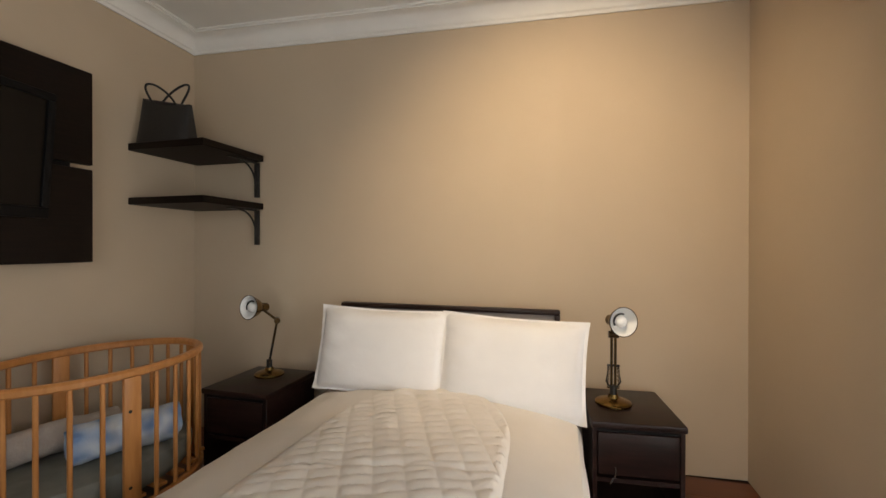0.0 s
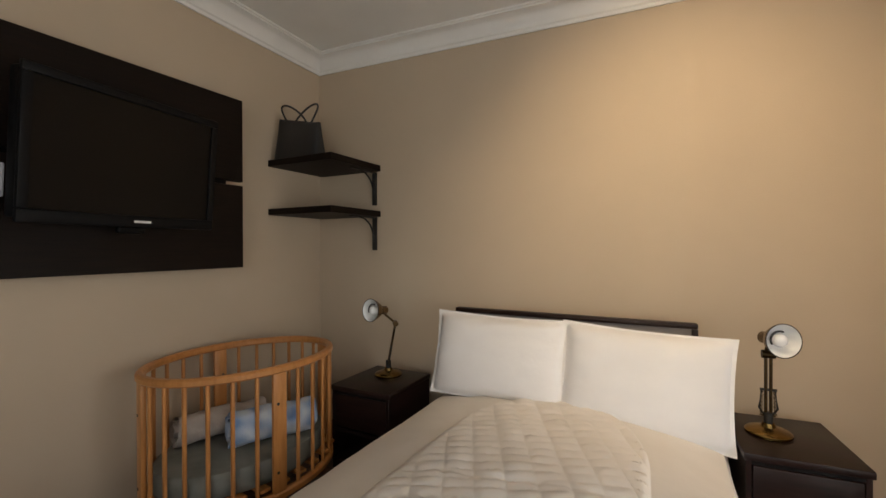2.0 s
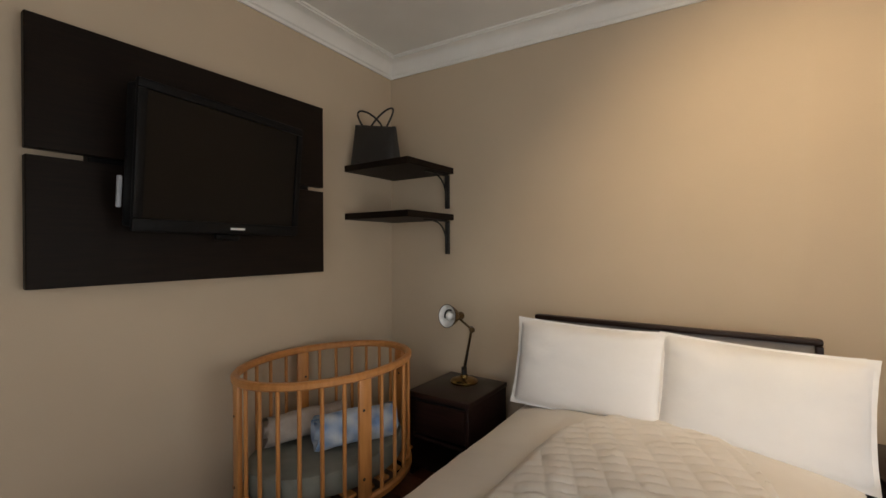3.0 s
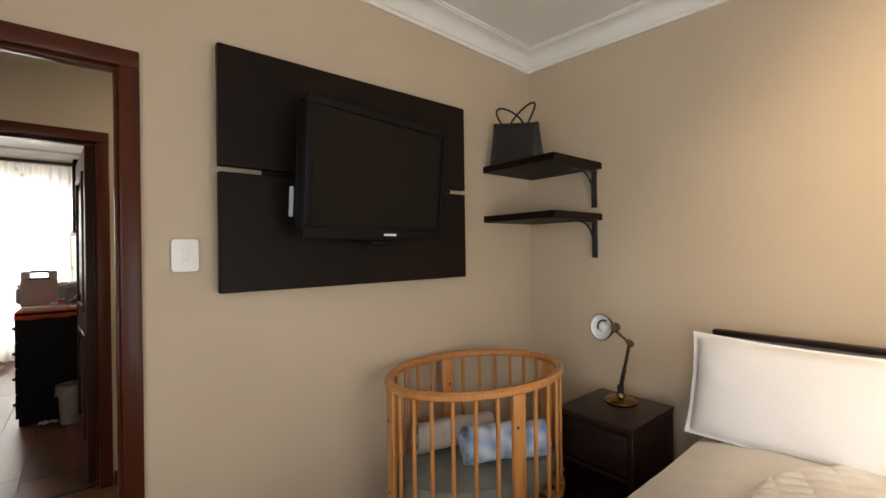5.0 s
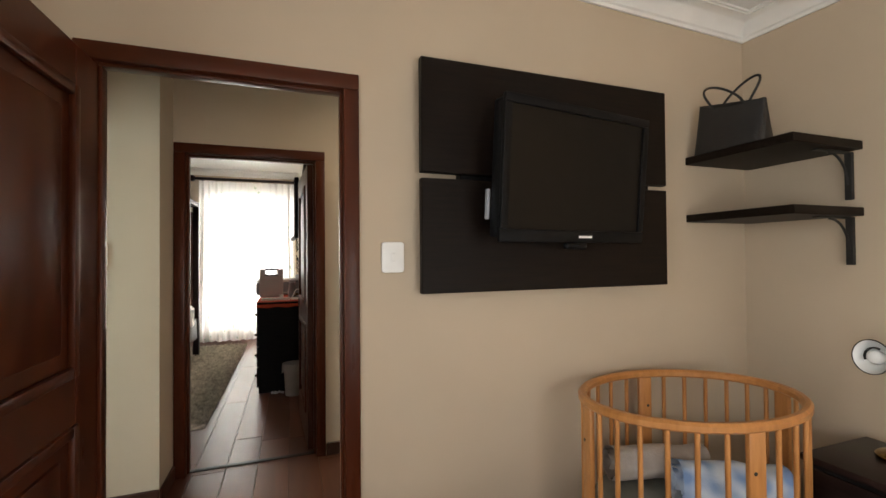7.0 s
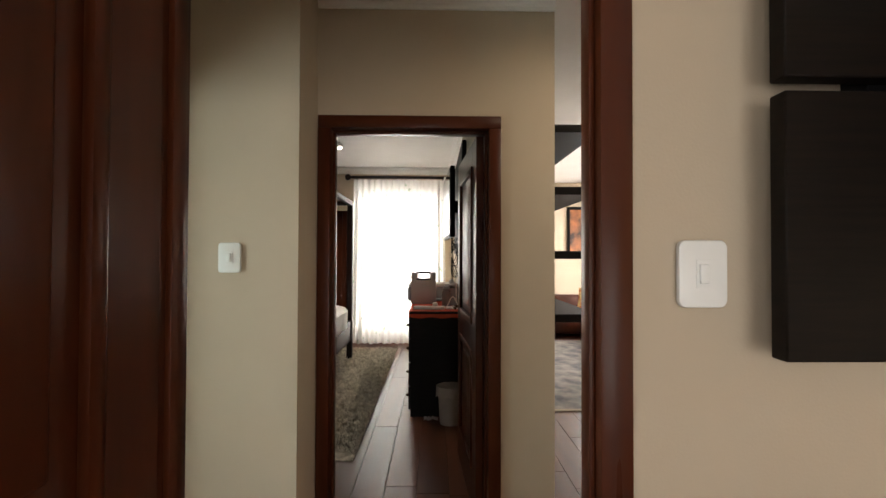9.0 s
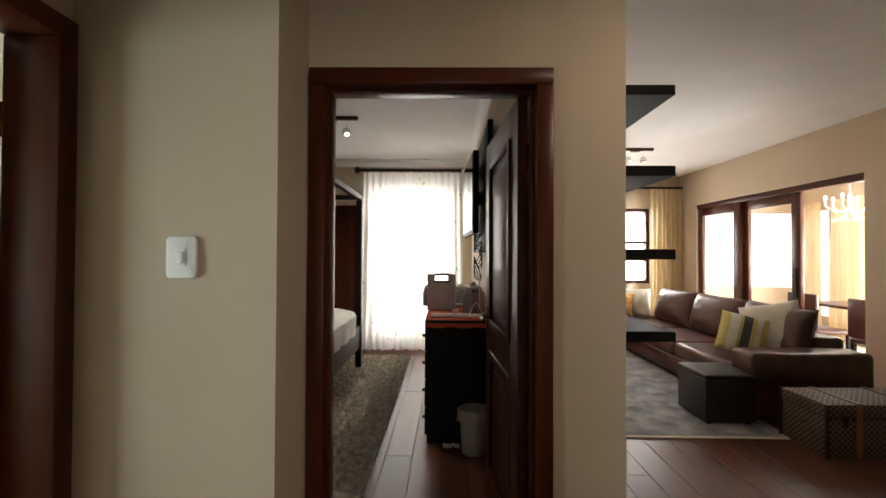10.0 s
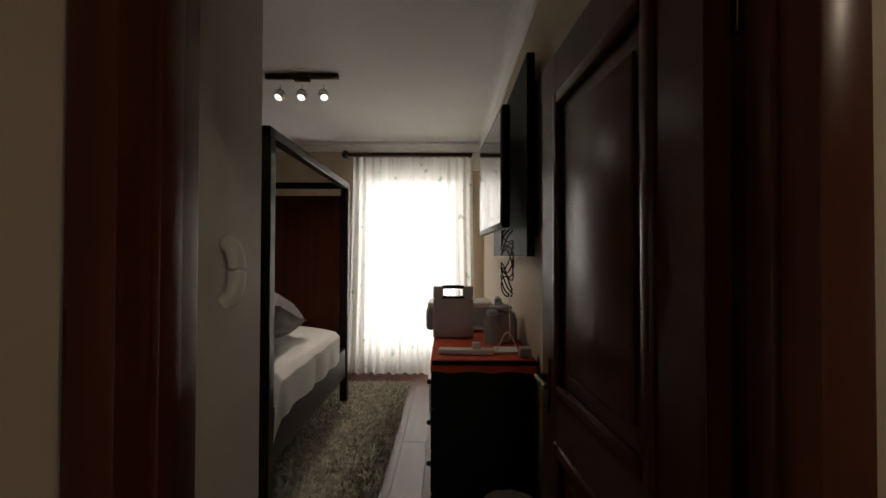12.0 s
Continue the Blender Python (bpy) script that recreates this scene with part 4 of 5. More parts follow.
DZ = 0.911
pr = thing("printer", pose(-6.2, -0.2, DZ), "grey and white desktop printer", "printer")
part("body", B((-0.17, -0.26, 0), (0.17, 0.20, 0.15), 0.025, 3), GREYPLASTIC, pr)
part("lid", B((-0.165, -0.25, 0.15), (0.165, 0.19, 0.185), 0.012), PLASTICWHITE, pr)
part("tray", B((0.17, -0.12, 0.02), (0.26, 0.12, 0.032), 0.004), GREYPLASTIC, pr)
bo = thing("baby_scale_tray", pose(-5.78, -0.28, DZ, 8, 0, -88), "upright pinkish-white plastic tray with a grip slot", "tray")
bm = bmesh.new()
w, h = 0.125, 0.315
box(bm, (-w, -0.012, 0), (w, 0.012, h - 0.075), 0.01)
box(bm, (-w, -0.012, h - 0.075), (-0.06, 0.012, h), 0.01)
box(bm, (0.06, -0.012, h - 0.075), (w, 0.012, h), 0.01)
part("panel", bm, PINKWHITE, bo)
bm = bmesh.new()
tube(bm, [(0.085 * math.copysign(abs(math.cos(a)) ** 0.5, math.cos(a)), 0, h - 0.038 + 0.034 * math.copysign(abs(math.sin(a)) ** 0.6, math.sin(a))) for a in [2 * math.pi * i / 28 for i in range(28)]], 0.011, 8, True)
part("grip", bm, BLACK, bo, "dark rubber grip")


def bottle(m, r, h, label):
    ob = thing("bottle", m, label, "bottle", "bottles on the chest of drawers")
    part("body", lathe(bmesh.new(), [(0, 0), (r, 0), (r, h * 0.62), (r * 0.75, h * 0.72), (r * 0.62, h * 0.78), (r * 0.62, h * 0.80), (0, h * 0.80)], 20), CLEARPLASTIC, ob)
    part("cap", lathe(bmesh.new(), [(0, h * 0.80), (r * 0.7, h * 0.80), (r * 0.7, h * 0.93), (r * 0.3, h * 0.97), (0, h)], 20), GREYPLASTIC, ob)
    return ob


bottle(pose(-5.62, -0.06, DZ), 0.045, 0.20, "clear plastic feeding bottle with grey cap")
bottle(pose(-5.70, 0.02, DZ), 0.05, 0.22, "clear plastic feeding bottle with grey cap")
bottle(pose(-5.85, -0.0, DZ), 0.035, 0.25, "slim clear bottle with pump")
kt = thing("steriliser", pose(-5.72, -0.0, DZ), "clear domed bottle steriliser on the chest", "steriliser")
part("dome", lathe(bmesh.new(), [(0.10, 0), (0.10, 0.12), (0.085, 0.165), (0.05, 0.185), (0.0, 0.19)], 28), CLEARPLASTIC, kt)
part("lid_knob", lathe(bmesh.new(), [(0.07, 0.186), (0.07, 0.20), (0.02, 0.205), (0.015, 0.225), (0, 0.227)], 20), GREYPLASTIC, kt)
st = thing("power_strip", pose(-5.36, -0.22, DZ, 0, 0, -3), "white multi-socket power strip", "power strip")
part("case", B((-0.03, -0.14, 0), (0.03, 0.14, 0.028), 0.008), PLASTICWHITE, st)
part("plug", B((-0.02, 0.03, 0.028), (0.02, 0.075, 0.06), 0.008), PLASTICWHITE, st)
part("wire", tube(bmesh.new(), [(0.0, 0.14 + 0.14 * i / 20, 0.012 + 0.10 * math.sin(math.pi * i / 20) ** 2) for i in range(21)], 0.004, 6), PLASTICWHITE, st)
bx = thing("plug_adaptor", pose(-5.30, 0.07, DZ), "grey plug adaptor on the cloth", "adaptor")
part("case", B((-0.03, -0.03, 0), (0.03, 0.03, 0.05), 0.012, 3), GREYPLASTIC, bx)
nb = thing("notepad", pose(-5.42, 0.0, DZ), "thin grey notepad lying flat", "notepad")
part("pages", B((-0.06, -0.07, 0), (0.06, 0.06, 0.012), 0.002, 1), PLASTICWHITE, nb)

bn = thing("waste_bin", pose(-5.10, -0.035, 0), "small white plastic waste bin with liner", "bin")
bm = lathe(bmesh.new(), [(0, 0.004), (0.088, 0.0), (0.092, 0.01), (0.108, 0.29), (0.116, 0.295), (0.116, 0.305), (0.104, 0.305), (0.09, 0.03), (0, 0.03)], 30)
bmesh.ops.transform(bm, matrix=Matrix.Diagonal((0.8, 1, 1, 1)), verts=bm.verts)
part("tub", bm, BINPLASTIC, bn)
bm = grid(bmesh.new(), 40, 6, lambda u, v: Vector(((0.097 + 0.006 * math.sin(19 * u * 3)) * math.cos(2 * math.pi * u) * (1 + 0.04 * v), (0.119 + 0.004 * math.sin(31 * u * 2)) * math.sin(2 * math.pi * u) * (1 + 0.04 * v), 0.312 - 0.085 * v + 0.012 * math.sin(40 * u) * v)))
part("liner", bm, BINPLASTIC, bn, "crumpled white liner over the rim")
tb = thing("tall_bin", pose(-6.62, -0.35, 0), "grey lidded bin beside the chest", "bin")
part("tub", lathe(bmesh.new(), [(0, 0), (0.10, 0), (0.115, 0.30), (0.115, 0.42), (0, 0.42)], 28), GREYPLASTIC, tb)
part("lid", lathe(bmesh.new(), [(0.12, 0.42), (0.12, 0.44), (0.09, 0.47), (0, 0.48)], 28), PLASTICWHITE, tb)
ts = thing("crumpled_paper", pose(-5.16, -0.2, 0), "crumpled white tissue on the floor", "paper")
part("sheet", grid(bmesh.new(), 14, 10, lambda u, v: Vector(((v - 0.5) * 0.07 + 0.01 * noise.noise((u * 5, v * 5, 1)), (u - 0.5) * 0.12, 0.012 + 0.03 * abs(noise.noise((u * 4, v * 4, 7)))))), COTTON, ts)

# television and its panel beyond the door
tp2 = thing("tv_wall_panel", pose(-5.2, PYB, 1.41), "black wall panel behind the far television", "wall panel")
part("board", B((-1.45, -0.07, 0), (0, -0.032, 0.98), 0.003, 1), BLACKWOOD, tp2)
part("batten", B((-1.35, -0.032, 0.1), (-0.1, -0.001, 0.88)), BLACK, tp2)
tv2 = thing("television", pose(-5.87, -0.055, 1.885, 0, 0, 2.4), "black television on an arm above the chest", "television")
part("body", B((-0.48, 0.0, -0.325), (0.48, 0.045, 0.325), 0.012, 3), BLACK, tv2)
part("screen", B((-0.455, -0.004, -0.295), (0.455, 0.0, 0.30)), mat("reflective_tv_glass", (0.01, 0.01, 0.011), 0.05, spec=1.0), tv2, "glossy screen reflecting the curtain")
part("wall_arm", B((-0.05, 0.045, -0.06), (0.05, 0.12, 0.06), 0.008), METALBLACK, tv2)
cab = thing("loose_cables", pose(-5.55, -0.0, 1.2), "tangle of black cables below the television", "cable")
for k in range(4):
    rr = random.Random(k + 3)
    pts = [(rr.uniform(-0.006, 0.006) + 0.05 * math.sin(i * 0.55 + k * 1.7) * math.sin(math.pi * i / 22), 0.015 + 0.03 * math.cos(i * 0.5 + k), 0.36 - 0.017 * i + 0.05 * math.sin(i * 0.8 + k) * math.sin(math.pi * i / 22)) for i in range(23)]
    part("cable", tube(bmesh.new(), pts, 0.004, 6), BLACK, cab)
part("cord", tube(bmesh.new(), [(0.01 * math.sin(i * 0.6), 0.03, 0.02 - 0.016 * i) for i in range(18)], 0.003, 6), PLASTICWHITE, cab, "thin pale cord")
sp = thing("wall_spotlight", pose(-7.9, PYB, 2.50), "white wall spotlight beside the curtain", "wall lamp")
part("arm", rod(bmesh.new(), (0, 0, 0), (0, -0.10, 0.0), 0.012), PLASTICWHITE, sp)
part("head", box(bmesh.new(), (-0.05, -0.17, -0.14), (0.05, -0.09, 0.06), 0.02, 3), PLASTICWHITE, sp)

# four-poster bed
PBX0, PBX1, PBY0, PBY1 = -7.25, -5.47, -2.95, -1.30
fb = thing("four_poster_bed", pose(PBX0, PBY1, 0), "dark wooden four-poster bed with white duvet", "bed")
W, D = PBX1 - PBX0, PBY0 - PBY1
for x in (0, W):
    for y in (0, D):
        part("post", B((x - 0.035, y - 0.035, 0), (x + 0.035, y + 0.035, 2.05), 0.004, 1), ESPRESSO, fb)
for y in (0, D):
    part("canopy_rail", B((-0.035, y - 0.03, 2.05), (W + 0.035, y + 0.03, 2.11), 0.004, 1), ESPRESSO, fb)
    part("side_rail", B((0.035, y - 0.02, 0.26), (W - 0.035, y + 0.02, 0.53), 0.004, 1), ESPRESSO, fb)
for x in (0, W):
    part("canopy_rail", B((x - 0.03, D + 0.03, 2.052), (x + 0.03, -0.03, 2.108), 0.004, 1), ESPRESSO, fb)
part("foot_board", B((W - 0.02, D + 0.035, 0.26), (W + 0.02, -0.035, 0.55), 0.004, 1), ESPRESSO, fb)
hb = part("headboard", B((-0.02, D + 0.035, 0.3), (0.02, -0.035, 1.98), 0.004, 1), MAHOGANY, fb, "tall red-brown panelled headboard")
part("stile", B((0.0205, -0.10, 0.4), (0.034, -0.04, 1.98), 0.004, 1), MAHOGANY, hb)
part("stile", B((0.0205, D + 0.04, 0.4), (0.034, D + 0.10, 1.98), 0.004, 1), MAHOGANY, hb)
part("top_rail", B((0.0205, D + 0.10, 1.90), (0.034, -0.10, 1.98), 0.004, 1), MAHOGANY, hb)
part("mattress", B((0.05, D + 0.03, 0.40), (W - 0.03, -0.03, 0.62), 0.05, 3), COTTON, fb)


def duvet(u, v):
    s = (v - 0.5) * 2.5
    a = max(-1, min(1, s))
    over = max(0, abs(s) - 1) / 0.25
    x = 0.35 + u * (W - 0.38)
    y = D / 2 + a * 0.835
    z = 0.80 - 0.06 * a ** 4 + 0.02 * noise.noise((x * 3, y * 3, 1)) - 0.25 * over - 0.12 * max(0, u - 0.93) / 0.07
    y += math.copysign(0.035 + 0.010 * math.sin(17 * x + 2 * noise.noise((x * 3, 0, 0))) * over, a) if over > 0 else 0
    return Vector((x, y, z))


dv = thing("duvet", pose(PBX0, PBY1, 0), "rumpled white duvet on the four-poster bed", "duvet")
part("cover", grid(bmesh.new(), 80, 60, duvet), DUVET, dv)
pillow(pose(-6.45, -1.78, 0.90, 72, 0, 90), 0.78, 0.60, 0.34, 9, GREYPILLOW, "large grey velvet pillow on the duvet", "grey pillows")
pillow(pose(-6.45, -2.55, 0.90, 72, 0, 90), 0.78, 0.60, 0.34, 10, GREYPILLOW, "large grey velvet pillow on the duvet", "grey pillows")


def track_light(m, n, pitch, label):
    ob = thing("track_light", m, label, "ceiling light", "chrome track lights")
    part("ceiling_plate", B((-0.03, -0.06, -0.05), (0.03, 0.06, 0), 0.004), DARKBRASS, ob)
    part("bar", B((-0.02, -n * pitch / 2 - 0.03, -0.035), (0.02, n * pitch / 2 + 0.03, 0), 0.005), DARKBRASS, ob)
    for i in range(n):
        y = (i - (n - 1) / 2) * pitch
        part("stem", rod(bmesh.new(), (0, y, -0.08), (0, y, -0.125), 0.006), CHROME, ob)
        h = part("head", ball(bmesh.new(), (0, y, -0.155), 0.042, 18), CHROME, ob, "round chrome lamp head")
        T = Matrix.Translation((0, y, -0.155)) @ Vector((0.5, 0.25 * (i - 1), -0.8)).to_track_quat("Z", "Y").to_matrix().to_4x4()
        part("lens", lathe(bmesh.new(), [(0, 0.043), (0.024, 0.041), (0.028, 0.034)], 18, T), LIT if n == 3 else ENAMEL, h, "lamp face")
    return ob


LIT = glow("lit_lamp_face", (1, 0.95, 0.85), 2.2)
track_light(pose(-6.36, -1.42, CZ), 3, 0.165, "chrome three-lamp track light on the ceiling")
track_light(pose(-7.6, 2.2, CZ), 2, 0.2, "chrome two-lamp track light on the living ceiling")

# shag rug
sr = thing("shag_rug", pose(-6.15, -1.12, 0), "long grey-beige shag rug beside the bed", "rug")
part("backing", B((-1.70, -0.42, 0), (1.70, 0.40, 0.012), 0.004), SHAG, sr)
rnd = random.Random(5)
verts, faces = [], []
for i in range(26000):
    x, y = rnd.uniform(-1.71, 1.71), rnd.uniform(-0.42, 0.405)
    if x > 1.5 and x > 1.71 - 0.15 * abs(math.sin(y * 4 + 1)):
        continue
    a, hgt, ln, wd = rnd.uniform(0, 6.283), rnd.uniform(0.012, 0.034), rnd.uniform(0.008, 0.03), rnd.uniform(0.003, 0.006)
    dx, dy = math.cos(a), math.sin(a)
    k = len(verts)
    verts += [(x - dy * wd, y + dx * wd, 0.010), (x + dy * wd, y - dx * wd, 0.010), (x + dx * ln + dy * wd * 0.5, y + dy * ln - dx * wd * 0.5, 0.010 + hgt), (x + dx * ln - dy * wd * 0.5, y + dy * ln + dx * wd * 0.5, 0.010 + hgt)]
    faces.append((k, k + 1, k + 2, k + 3))
me = bpy.data.meshes.new("pile")
me.from_pydata(verts, [], faces)
me.materials.append(SHAG)
pile = new("shag", me)
pile.parent = sr
pile["kind"] = "stuff"

# ---- living room things ----
for z, nm in ((2.095, ""), (1.74, ""), (1.375, ""), (1.017, "")):
    sh = thing("wall_shelf", pose(-3.94, PY, z), "thick black floating shelf on the partition wall", "shelf", "black floating shelves")
    part("board", B((-1.25, 0.001, 0), (0, 0.335, 0.045), 0.003, 1), BLACKWOOD, sh)
    if z > 1.5:
        part("bracket", B((-0.55, 0.002, -0.03), (-0.52, 0.14, -0.002), 0.003, 1), METALBLACK, sh)
bk = thing("book_stack", pose(-4.3, PY + 0.18, 1.785), "two thin books lying on a black shelf", "books")
part("book", B((-0.16, -0.1, 0), (0.16, 0.09, 0.02), 0.002, 1), TAN, bk)
part("book", B((-0.13, -0.1, 0.02), (0.14, 0.08, 0.036), 0.002, 1), GREYCLOTH, bk)
pc = thing("framed_picture", pose(FX + 0.002, 2.52, 1.42), "dark framed abstract picture with orange shape", "picture")
part("frame", B((0, -0.17, 0), (0.035, 0.17, 0.9), 0.006), BLACKWOOD, pc)
part("canvas", B((0.035, -0.13, 0.06), (0.038, 0.13, 0.84)), mat("brown_orange_paint", (0.03, 0.015, 0.01), 0.6, color2=(0.40, 0.13, 0.03), scale=4), pc)
curtain("curtain", pose(-9.45, 3.27, 0.02), 0.56, 2.52, CREAMCURTAIN, "full-length cream curtain beside the window", 7, 0.045)
curtain_rod(pose(-9.45, 2.4, 2.56), 1.42, "dark curtain rod above the living window", (True, False))

sf = thing("corner_sofa", pose(-5.65, 2.31, 0), "oxblood leather corner sofa with loose cushions", "sofa")
L = 3.1
part("base", B((-L, 0.02, 0.06), (-0.28, 1.0, 0.27), 0.03, 3), LEATHER, sf)
part("arm", B((-0.30, 0.0, 0.05), (0.0, 1.02, 0.58), 0.045, 4), LEATHER, sf, "broad leather arm")
part("back", B((-L, 0.80, 0.05), (-0.31, 1.06, 0.66), 0.05, 4), LEATHER, sf)
part("end_base", B((-L - 0.95, -0.95, 0.06), (-L - 0.002, 1.05, 0.27), 0.03, 3), LEATHER, sf)
part("end_back", B((-L - 1.0, -0.95, 0.05), (-L - 0.75, 0.78, 0.66), 0.05, 4), LEATHER, sf)
for i in range(3):
    x1 = -0.31 - i * 0.93
    part("seat_cushion", B((x1 - 0.92, -0.01, 0.27), (x1, 0.80, 0.43), 0.05, 4), LEATHER, sf)
    bm = pillow_mesh(0.90, 0.52, 0.26, 20 + i, 0.012)
    bmesh.ops.transform(bm, matrix=pose(x1 - 0.46, 0.70, 0.40, -14, 0, 0), verts=bm.verts)
    part("back_cushion", bm, LEATHER, sf, "plump leather back cushion")
for i in range(2):
    part("seat_cushion", B((-L - 0.76, -0.94 + i * 0.86, 0.27), (-L - 0.0, -0.09 + i * 0.86, 0.43), 0.05, 4), LEATHER, sf)
for x, y in ((-0.15, 0.1), (-0.15, 0.9), (-L, 0.1), (-L, 0.9), (-L - 0.9, -0.85)):
    part("leg", rod(bmesh.new(), (x, y, 0), (x, y, 0.06), 0.025), BLACKWOOD, sf)


def cushion(m, s, seed, material, label, stripes=()):
    ob = thing("cushion", m, label, "cushion", "cushions on the sofa")
    part("cover", pillow_mesh(s, s, 0.17, seed, 0.008), material, ob)
    for a, b, mt in stripes:
        bm = pillow_mesh(s * 1.004, s * 1.004, 0.178, seed, 0.008)
        bmesh.ops.delete(bm, geom=[f for f in bm.faces if not a < f.calc_center_median().x / s < b], context="FACES")
        part("stripe", bm, mt, ob)
    return ob


cushion(pose(-6.30, 2.62, 0.43, -18, 12, 58), 0.40, 31, YELLOW, "yellow, cream and charcoal striped cushion", ((-0.30, -0.10, CREAMCUSHION), (-0.02, 0.16, GREYSTRIPE), (0.26, 0.36, CREAMCUSHION)))
cushion(pose(-6.20, 2.95, 0.45, -16, -14, 44), 0.50, 32, CREAMCUSHION, "cream textured cushion on the leather sofa")
cushion(pose(-8.85, 2.75, 0.43, -14, 0, 70), 0.45, 33, CREAMCUSHION, "cream cushion in the sofa's corner")
cushion(pose(-8.75, 2.45, 0.43, -14, 8, 80), 0.40, 34, ORANGE, "small orange patterned cushion on the sofa")

ot = thing("ottoman", pose(-5.80, 2.09, 0), "black leather cube ottoman on the rug", "ottoman")
part("body", B((-0.21, -0.21, 0.03), (0.21, 0.205, 0.38), 0.012, 2), LEATHERBLACK, ot)
part("lid", B((-0.215, -0.215, 0.38), (0.215, 0.21, 0.42), 0.014, 3), LEATHERBLACK, ot)
for x in (-0.17, 0.17):
    for y in (-0.16, 0.16):
        part("foot", rod(bmesh.new(), (x, y, 0.012), (x, y, 0.03), 0.02), BLACK, ot)
tr = thing("trunk", pose(-5.235, 2.375, 0), "brown chequered canvas trunk with leather straps", "trunk")
part("body", B((-0.195, 0, 0.0), (0.195, 0.86, 0.27), 0.006), CHEQUER, tr)
part("lid", B((-0.2, -0.005, 0.275), (0.2, 0.865, 0.375), 0.012), CHEQUER, tr)
for y in (0.22, 0.62):
    part("strap", B((0.196, y - 0.02, 0.01), (0.206, y + 0.02, 0.37), 0.002, 1), TAN, tr, "tan leather strap")
    part("lid_strap", B((-0.2, y - 0.02, 0.375), (0.205, y + 0.02, 0.382), 0.002, 1), SKIRTWOOD, tr)
for x in (-0.2, 0.2):
    for y in (-0.004, 0.864):
        part("corner_edging", B((x - 0.012, y - 0.012, 0), (x + 0.012, y + 0.012, 0.378), 0.004, 1), SKIRTWOOD, tr)
part("clasp", B((0.2, 0.10, 0.22), (0.212, 0.14, 0.31), 0.003, 1), DARKBRASS, tr)
part("side_handle", tube(bmesh.new(), [(-0.05 + 0.1 * i / 10, -0.006 - 0.02 * math.sin(math.pi * i / 10), 0.2) for i in range(11)], 0.006, 6), METALBLACK, tr)

lr = thing("rug", pose(-6.9, 1.55, 0), "mottled blue-grey rug under the sofa and ottoman", "rug")
part("carpet", B((-1.6, -1.05, 0), (1.52, 0.86, 0.013), 0.004), PATRUG, lr)
part("border", B((1.50, -1.05, 0.001), (1.55, 0.90, 0.011), 0.003), CREAMCUSHION, lr, "pale bound edge")

# sliding doors and the sunroom beyond
sd = thing("sliding_door", pose(0, LY + 0.07, 0), "red-brown wooden sliding doors with clear panes", "door", kind="structure")
part("head", B((-9.1, -0.06, 2.15), (-6.28, 0.06, 2.22), 0.005), MAHOGANY_H, sd)
part("sill", B((-9.1, -0.06, 0.0), (-6.28, 0.06, 0.03), 0.004), MAHOGANY_H, sd)


def sash(x0, x1, y, handle=False):
    bm = bmesh.new()
    box(bm, (x0, y - 0.025, 0.03), (x0 + 0.13, y + 0.025, 2.15), 0.005)
    box(bm, (x1 - 0.13, y - 0.025, 0.03), (x1, y + 0.025, 2.15), 0.005)
    box(bm, (x0 + 0.13, y - 0.025, 2.03), (x1 - 0.13, y + 0.025, 2.15), 0.005)
    box(bm, (x0 + 0.13, y - 0.025, 0.03), (x1 - 0.13, y + 0.025, 0.24), 0.005)
    s = part("sash", bm, MAHOGANY, sd)
    p = part("pane", B((x0 + 0.13, y - 0.003, 0.24), (x1 - 0.13, y + 0.003, 2.03)), PANE, s, "clear glass pane")
    p.visible_shadow = False
    if handle:
        part("handle", box(bmesh.new(), (x1 - 0.09, y - 0.06, 0.85), (x1 - 0.05, y - 0.026, 1.25), 0.01), METALBLACK, s, "dark ornate handle plate")


sash(-9.08, -8.08, -0.03)
sash(-8.13, -7.13, 0.03, True)
for lo, hi in (((-10.2, 6.3, 0), (-4.5, 6.4, 0.35)),):
    structure("wall_sunroom", [(lo, hi), ((-4.6, LY + 0.15, 0), (-4.5, 6.3, 2.6)), ((-10.2, LY + 0.15, 0), (-10.1, 6.3, 0.8)), ((-10.2, LY + 0.15, 2.2), (-10.1, 6.3, 2.6)), ((-10.2, 6.3, 2.2), (-4.5, 6.4, 2.6))], PAINT, "low sunroom wall with wide windows")
structure("ceiling_sunroom", [((-10.2, LY + 0.15, 2.6), (-4.5, 6.4, 2.7))], WHITE, "white sunroom ceiling", "ceiling")
structure("floor_sunroom", [((-10.2, LY + 0.2, -0.2), (-4.5, 6.4, -0.012))], mat("pale_sunroom_tile", (0.42, 0.36, 0.29), 0.35, color2=(0.47, 0.41, 0.33), scale=4), "pale tiled sunroom floor", "floor")
for k, x in enumerate((-9.4, -8.3, -7.2, -6.1)):
    wp = thing("window_post", pose(x, 6.3, 0.35), "red-brown wooden window post in the sunroom", "post", kind="structure")
    part("post", B((-0.04, 0.02, 0), (0.04, 0.09, 1.85), 0.004, 1), MAHOGANY, wp)
for x, w in ((-9.98, 0.5), (-9.28, 0.62)):
    c = curtain("curtain", pose(x, 6.2, 0.03, 0, 0, -90), w, 2.3, CREAMCURTAIN, "cream curtain hanging in the sunroom", 6, 0.04)
ch = thing("chandelier", pose(-7.97, 5.3, 2.6), "crystal chandelier with candle lamps", "chandelier")
part("chain", rod(bmesh.new(), (0, 0, 0), (0, 0, -0.35), 0.008), CHROME, ch)
part("column", lathe(bmesh.new(), [(0, -0.35), (0.02, -0.36), (0.035, -0.45), (0.015, -0.52), (0.04, -0.60), (0.0, -0.64)], 16), CLEARPLASTIC, ch)
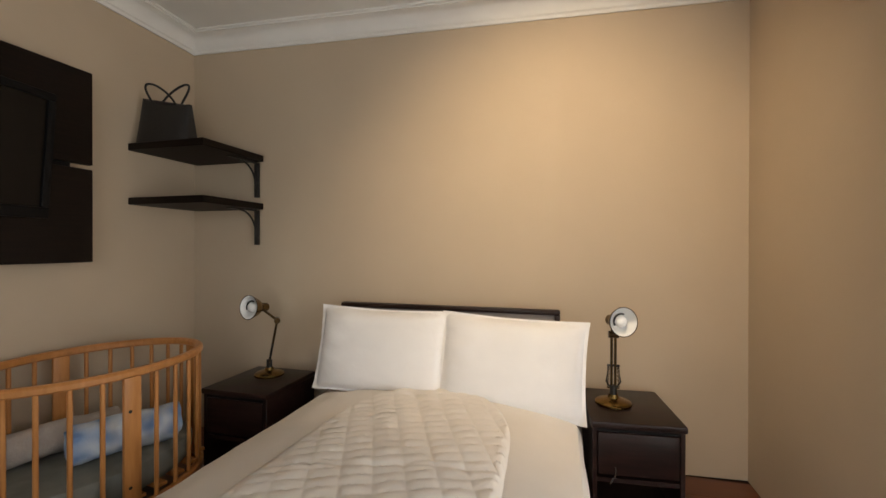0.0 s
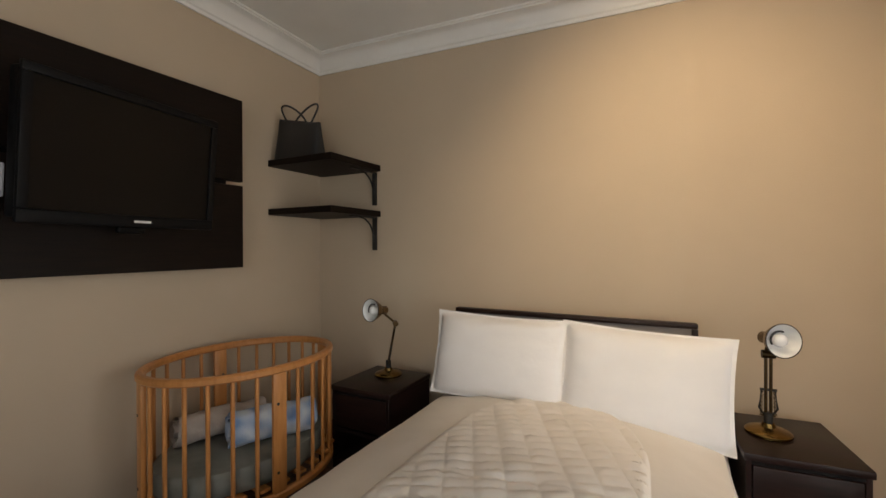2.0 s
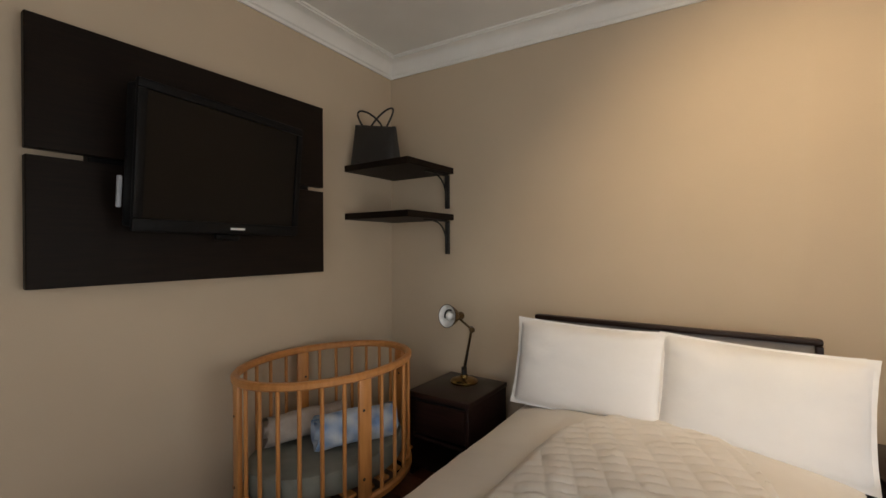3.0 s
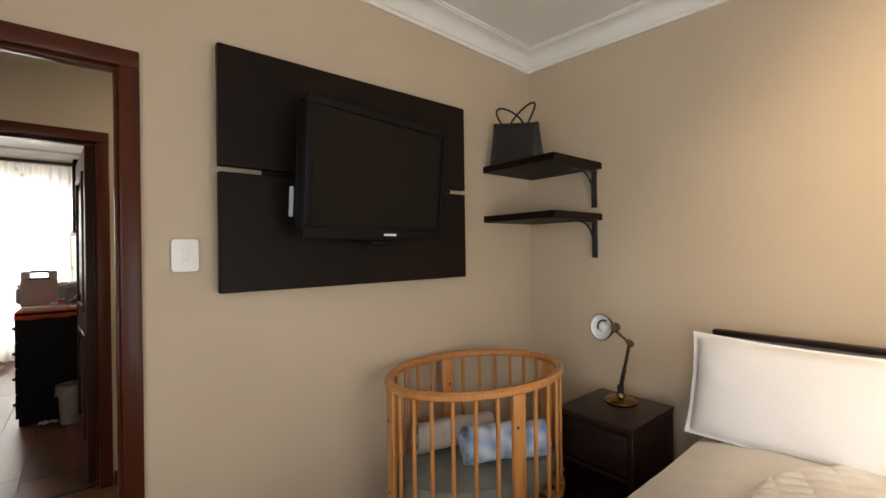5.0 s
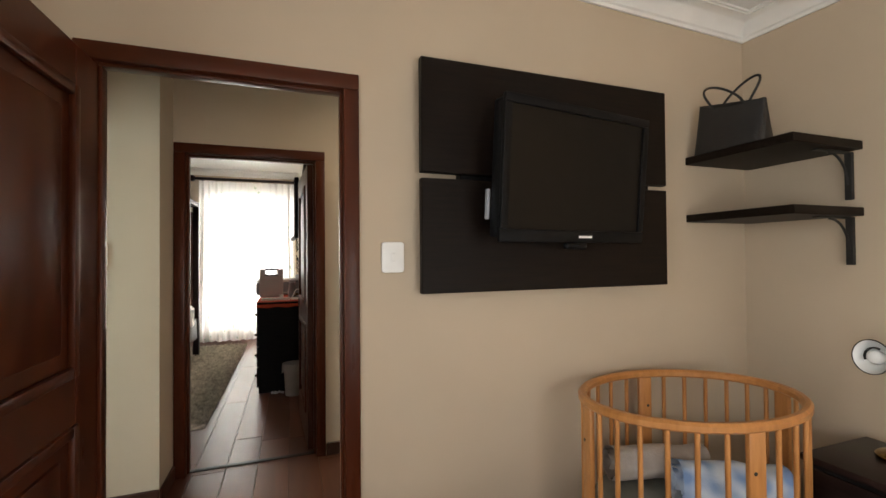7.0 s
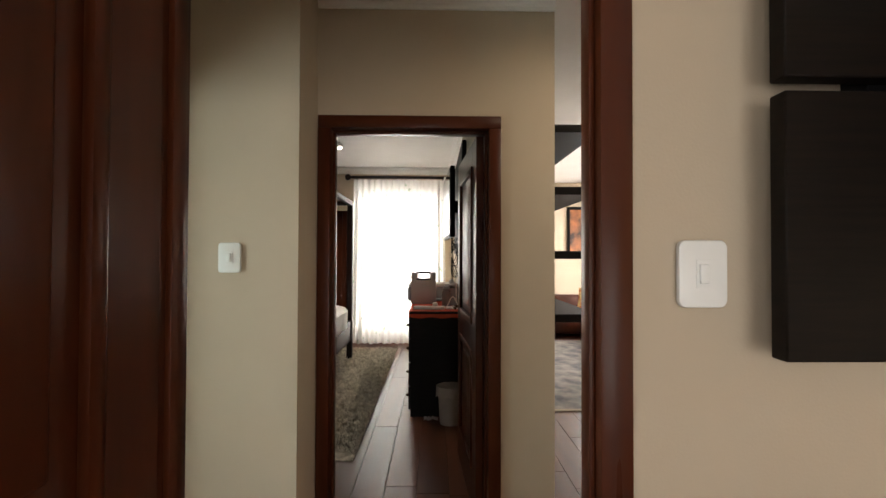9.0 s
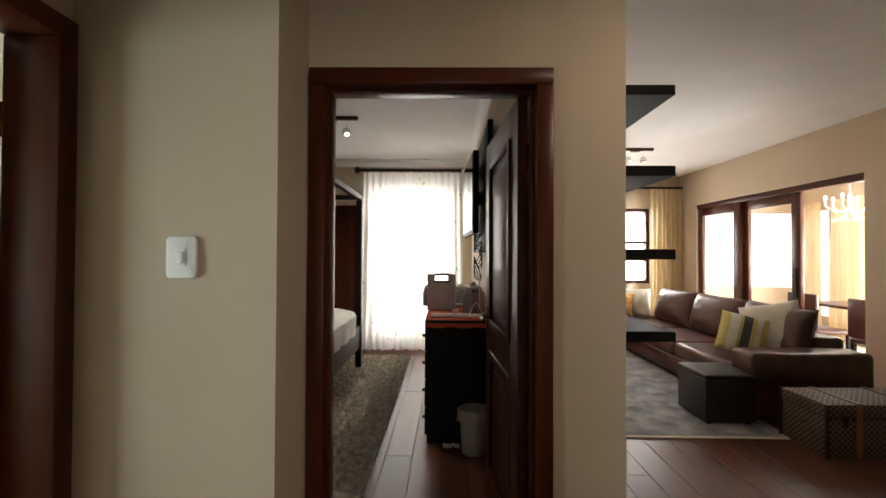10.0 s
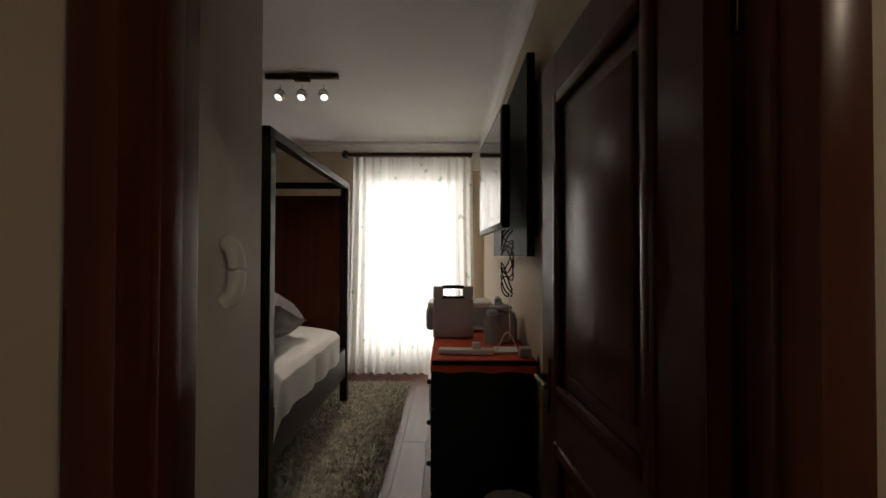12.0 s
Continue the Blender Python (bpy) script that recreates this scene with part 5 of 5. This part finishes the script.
for i in range(6):
    a = i * math.pi / 3
    c, s = math.cos(a), math.sin(a)
    arm = part("arm", tube(bmesh.new(), [(c * 0.26 * t / 8, s * 0.26 * t / 8, -0.55 - 0.07 * math.sin(math.pi * t / 8) + 0.05 * t / 8) for t in range(9)], 0.008, 6), CHROME, ch)
    part("candle", rod(bmesh.new(), (c * 0.26, s * 0.26, -0.50), (c * 0.26, s * 0.26, -0.42), 0.011), ENAMEL, arm)
    part("flame_bulb", ball(bmesh.new(), (c * 0.26, s * 0.26, -0.39), 0.02, 10, (1, 1, 1.7)), LIT, arm, "small lit candle bulb")
    for k in range(3):
        part("crystal", ball(bmesh.new(), (c * (0.10 + 0.07 * k), s * (0.10 + 0.07 * k), -0.66 - 0.02 * ((i + k) % 3)), 0.014, 8, (1, 1, 1.8)), CLEARPLASTIC, arm)
dt = thing("dining_table", pose(-7.3, 5.3, 0), "dark red wooden dining table in the sunroom", "table")
part("tabletop", B((-0.9, -0.5, 0.72), (0.9, 0.5, 0.76), 0.01), MAHOGANY_H, dt)
for x in (-0.8, 0.8):
    for y in (-0.4, 0.4):
        part("leg", B((x - 0.04, y - 0.04, 0), (x + 0.04, y + 0.04, 0.72), 0.006), MAHOGANY, dt)
dc = thing("dining_chair", pose(-6.75, 4.55, 0), "dark red leather dining chair beside the table", "chair", "dining chairs")
part("seat", B((-0.22, -0.22, 0.42), (0.22, 0.22, 0.48), 0.02, 3), LEATHER, dc)
part("backrest", B((-0.22, -0.24, 0.48), (0.22, -0.19, 0.92), 0.02, 3), LEATHER, dc)
for x in (-0.19, 0.19):
    for y in (-0.19, 0.19):
        part("leg", B((x - 0.02, y - 0.02, 0), (x + 0.02, y + 0.02, 0.42), 0.003, 1), BLACKWOOD, dc)
copy_thing(dc, pose(-7.6, 4.55, 0))

# ---- floor planks, last ----
PW, PL = 0.19, 1.38
pm = bmesh.new()
box(pm, (-PL / 2 + 0.0012, -PW / 2 + 0.0012, -0.011), (PL / 2 - 0.0012, PW / 2 - 0.0012, 0.0))
bmesh.ops.bevel(pm, geom=[ed for ed in pm.edges if all(v.co.z > -0.001 for v in ed.verts)], offset=0.0015, segments=1, affect="EDGES")
plank_mesh = bpy.data.meshes.new("plank")
pm.to_mesh(plank_mesh)
pm.free()
plank_mesh.materials.append(FLOORWOOD)
rnd = random.Random(11)
rest = bmesh.new()


def east_end(y):
    """Where the floor ends to the east, row by row."""
    if y > 2.85:
        return HX
    if y > BACK:
        return RX
    return -2.3


for r in range(38):
    y = BY + 0.08 + PW * r
    if y > LY + 0.1:
        break
    off = rnd.uniform(0, PL)
    x = FX - off + PL / 2
    end = east_end(y)
    while x - PL / 2 < end:
        x0, x1 = max(x - PL / 2, FX), min(x + PL / 2, end)
        whole = x1 - x0 > PL - 0.001
        near = (-8.4 < x < -2.6 and -1.7 < y < 3.2) or (-2.7 < x < 1.2 and -1.0 < y < 2.2)
        if near and whole:
            p = new("plank", plank_mesh)
            p.parent = floor
            p.location = (x, y, 0)
        elif x1 - x0 > 0.05:
            box(rest, (x0 + 0.0012, y - PW / 2 + 0.0012, -0.011), (x1 - 0.0012, y + PW / 2 - 0.0012, 0))
        x += PL
ob = link("planks_far", rest, FLOORWOOD, False)
ob.parent = floor
ob["kind"] = "stuff"
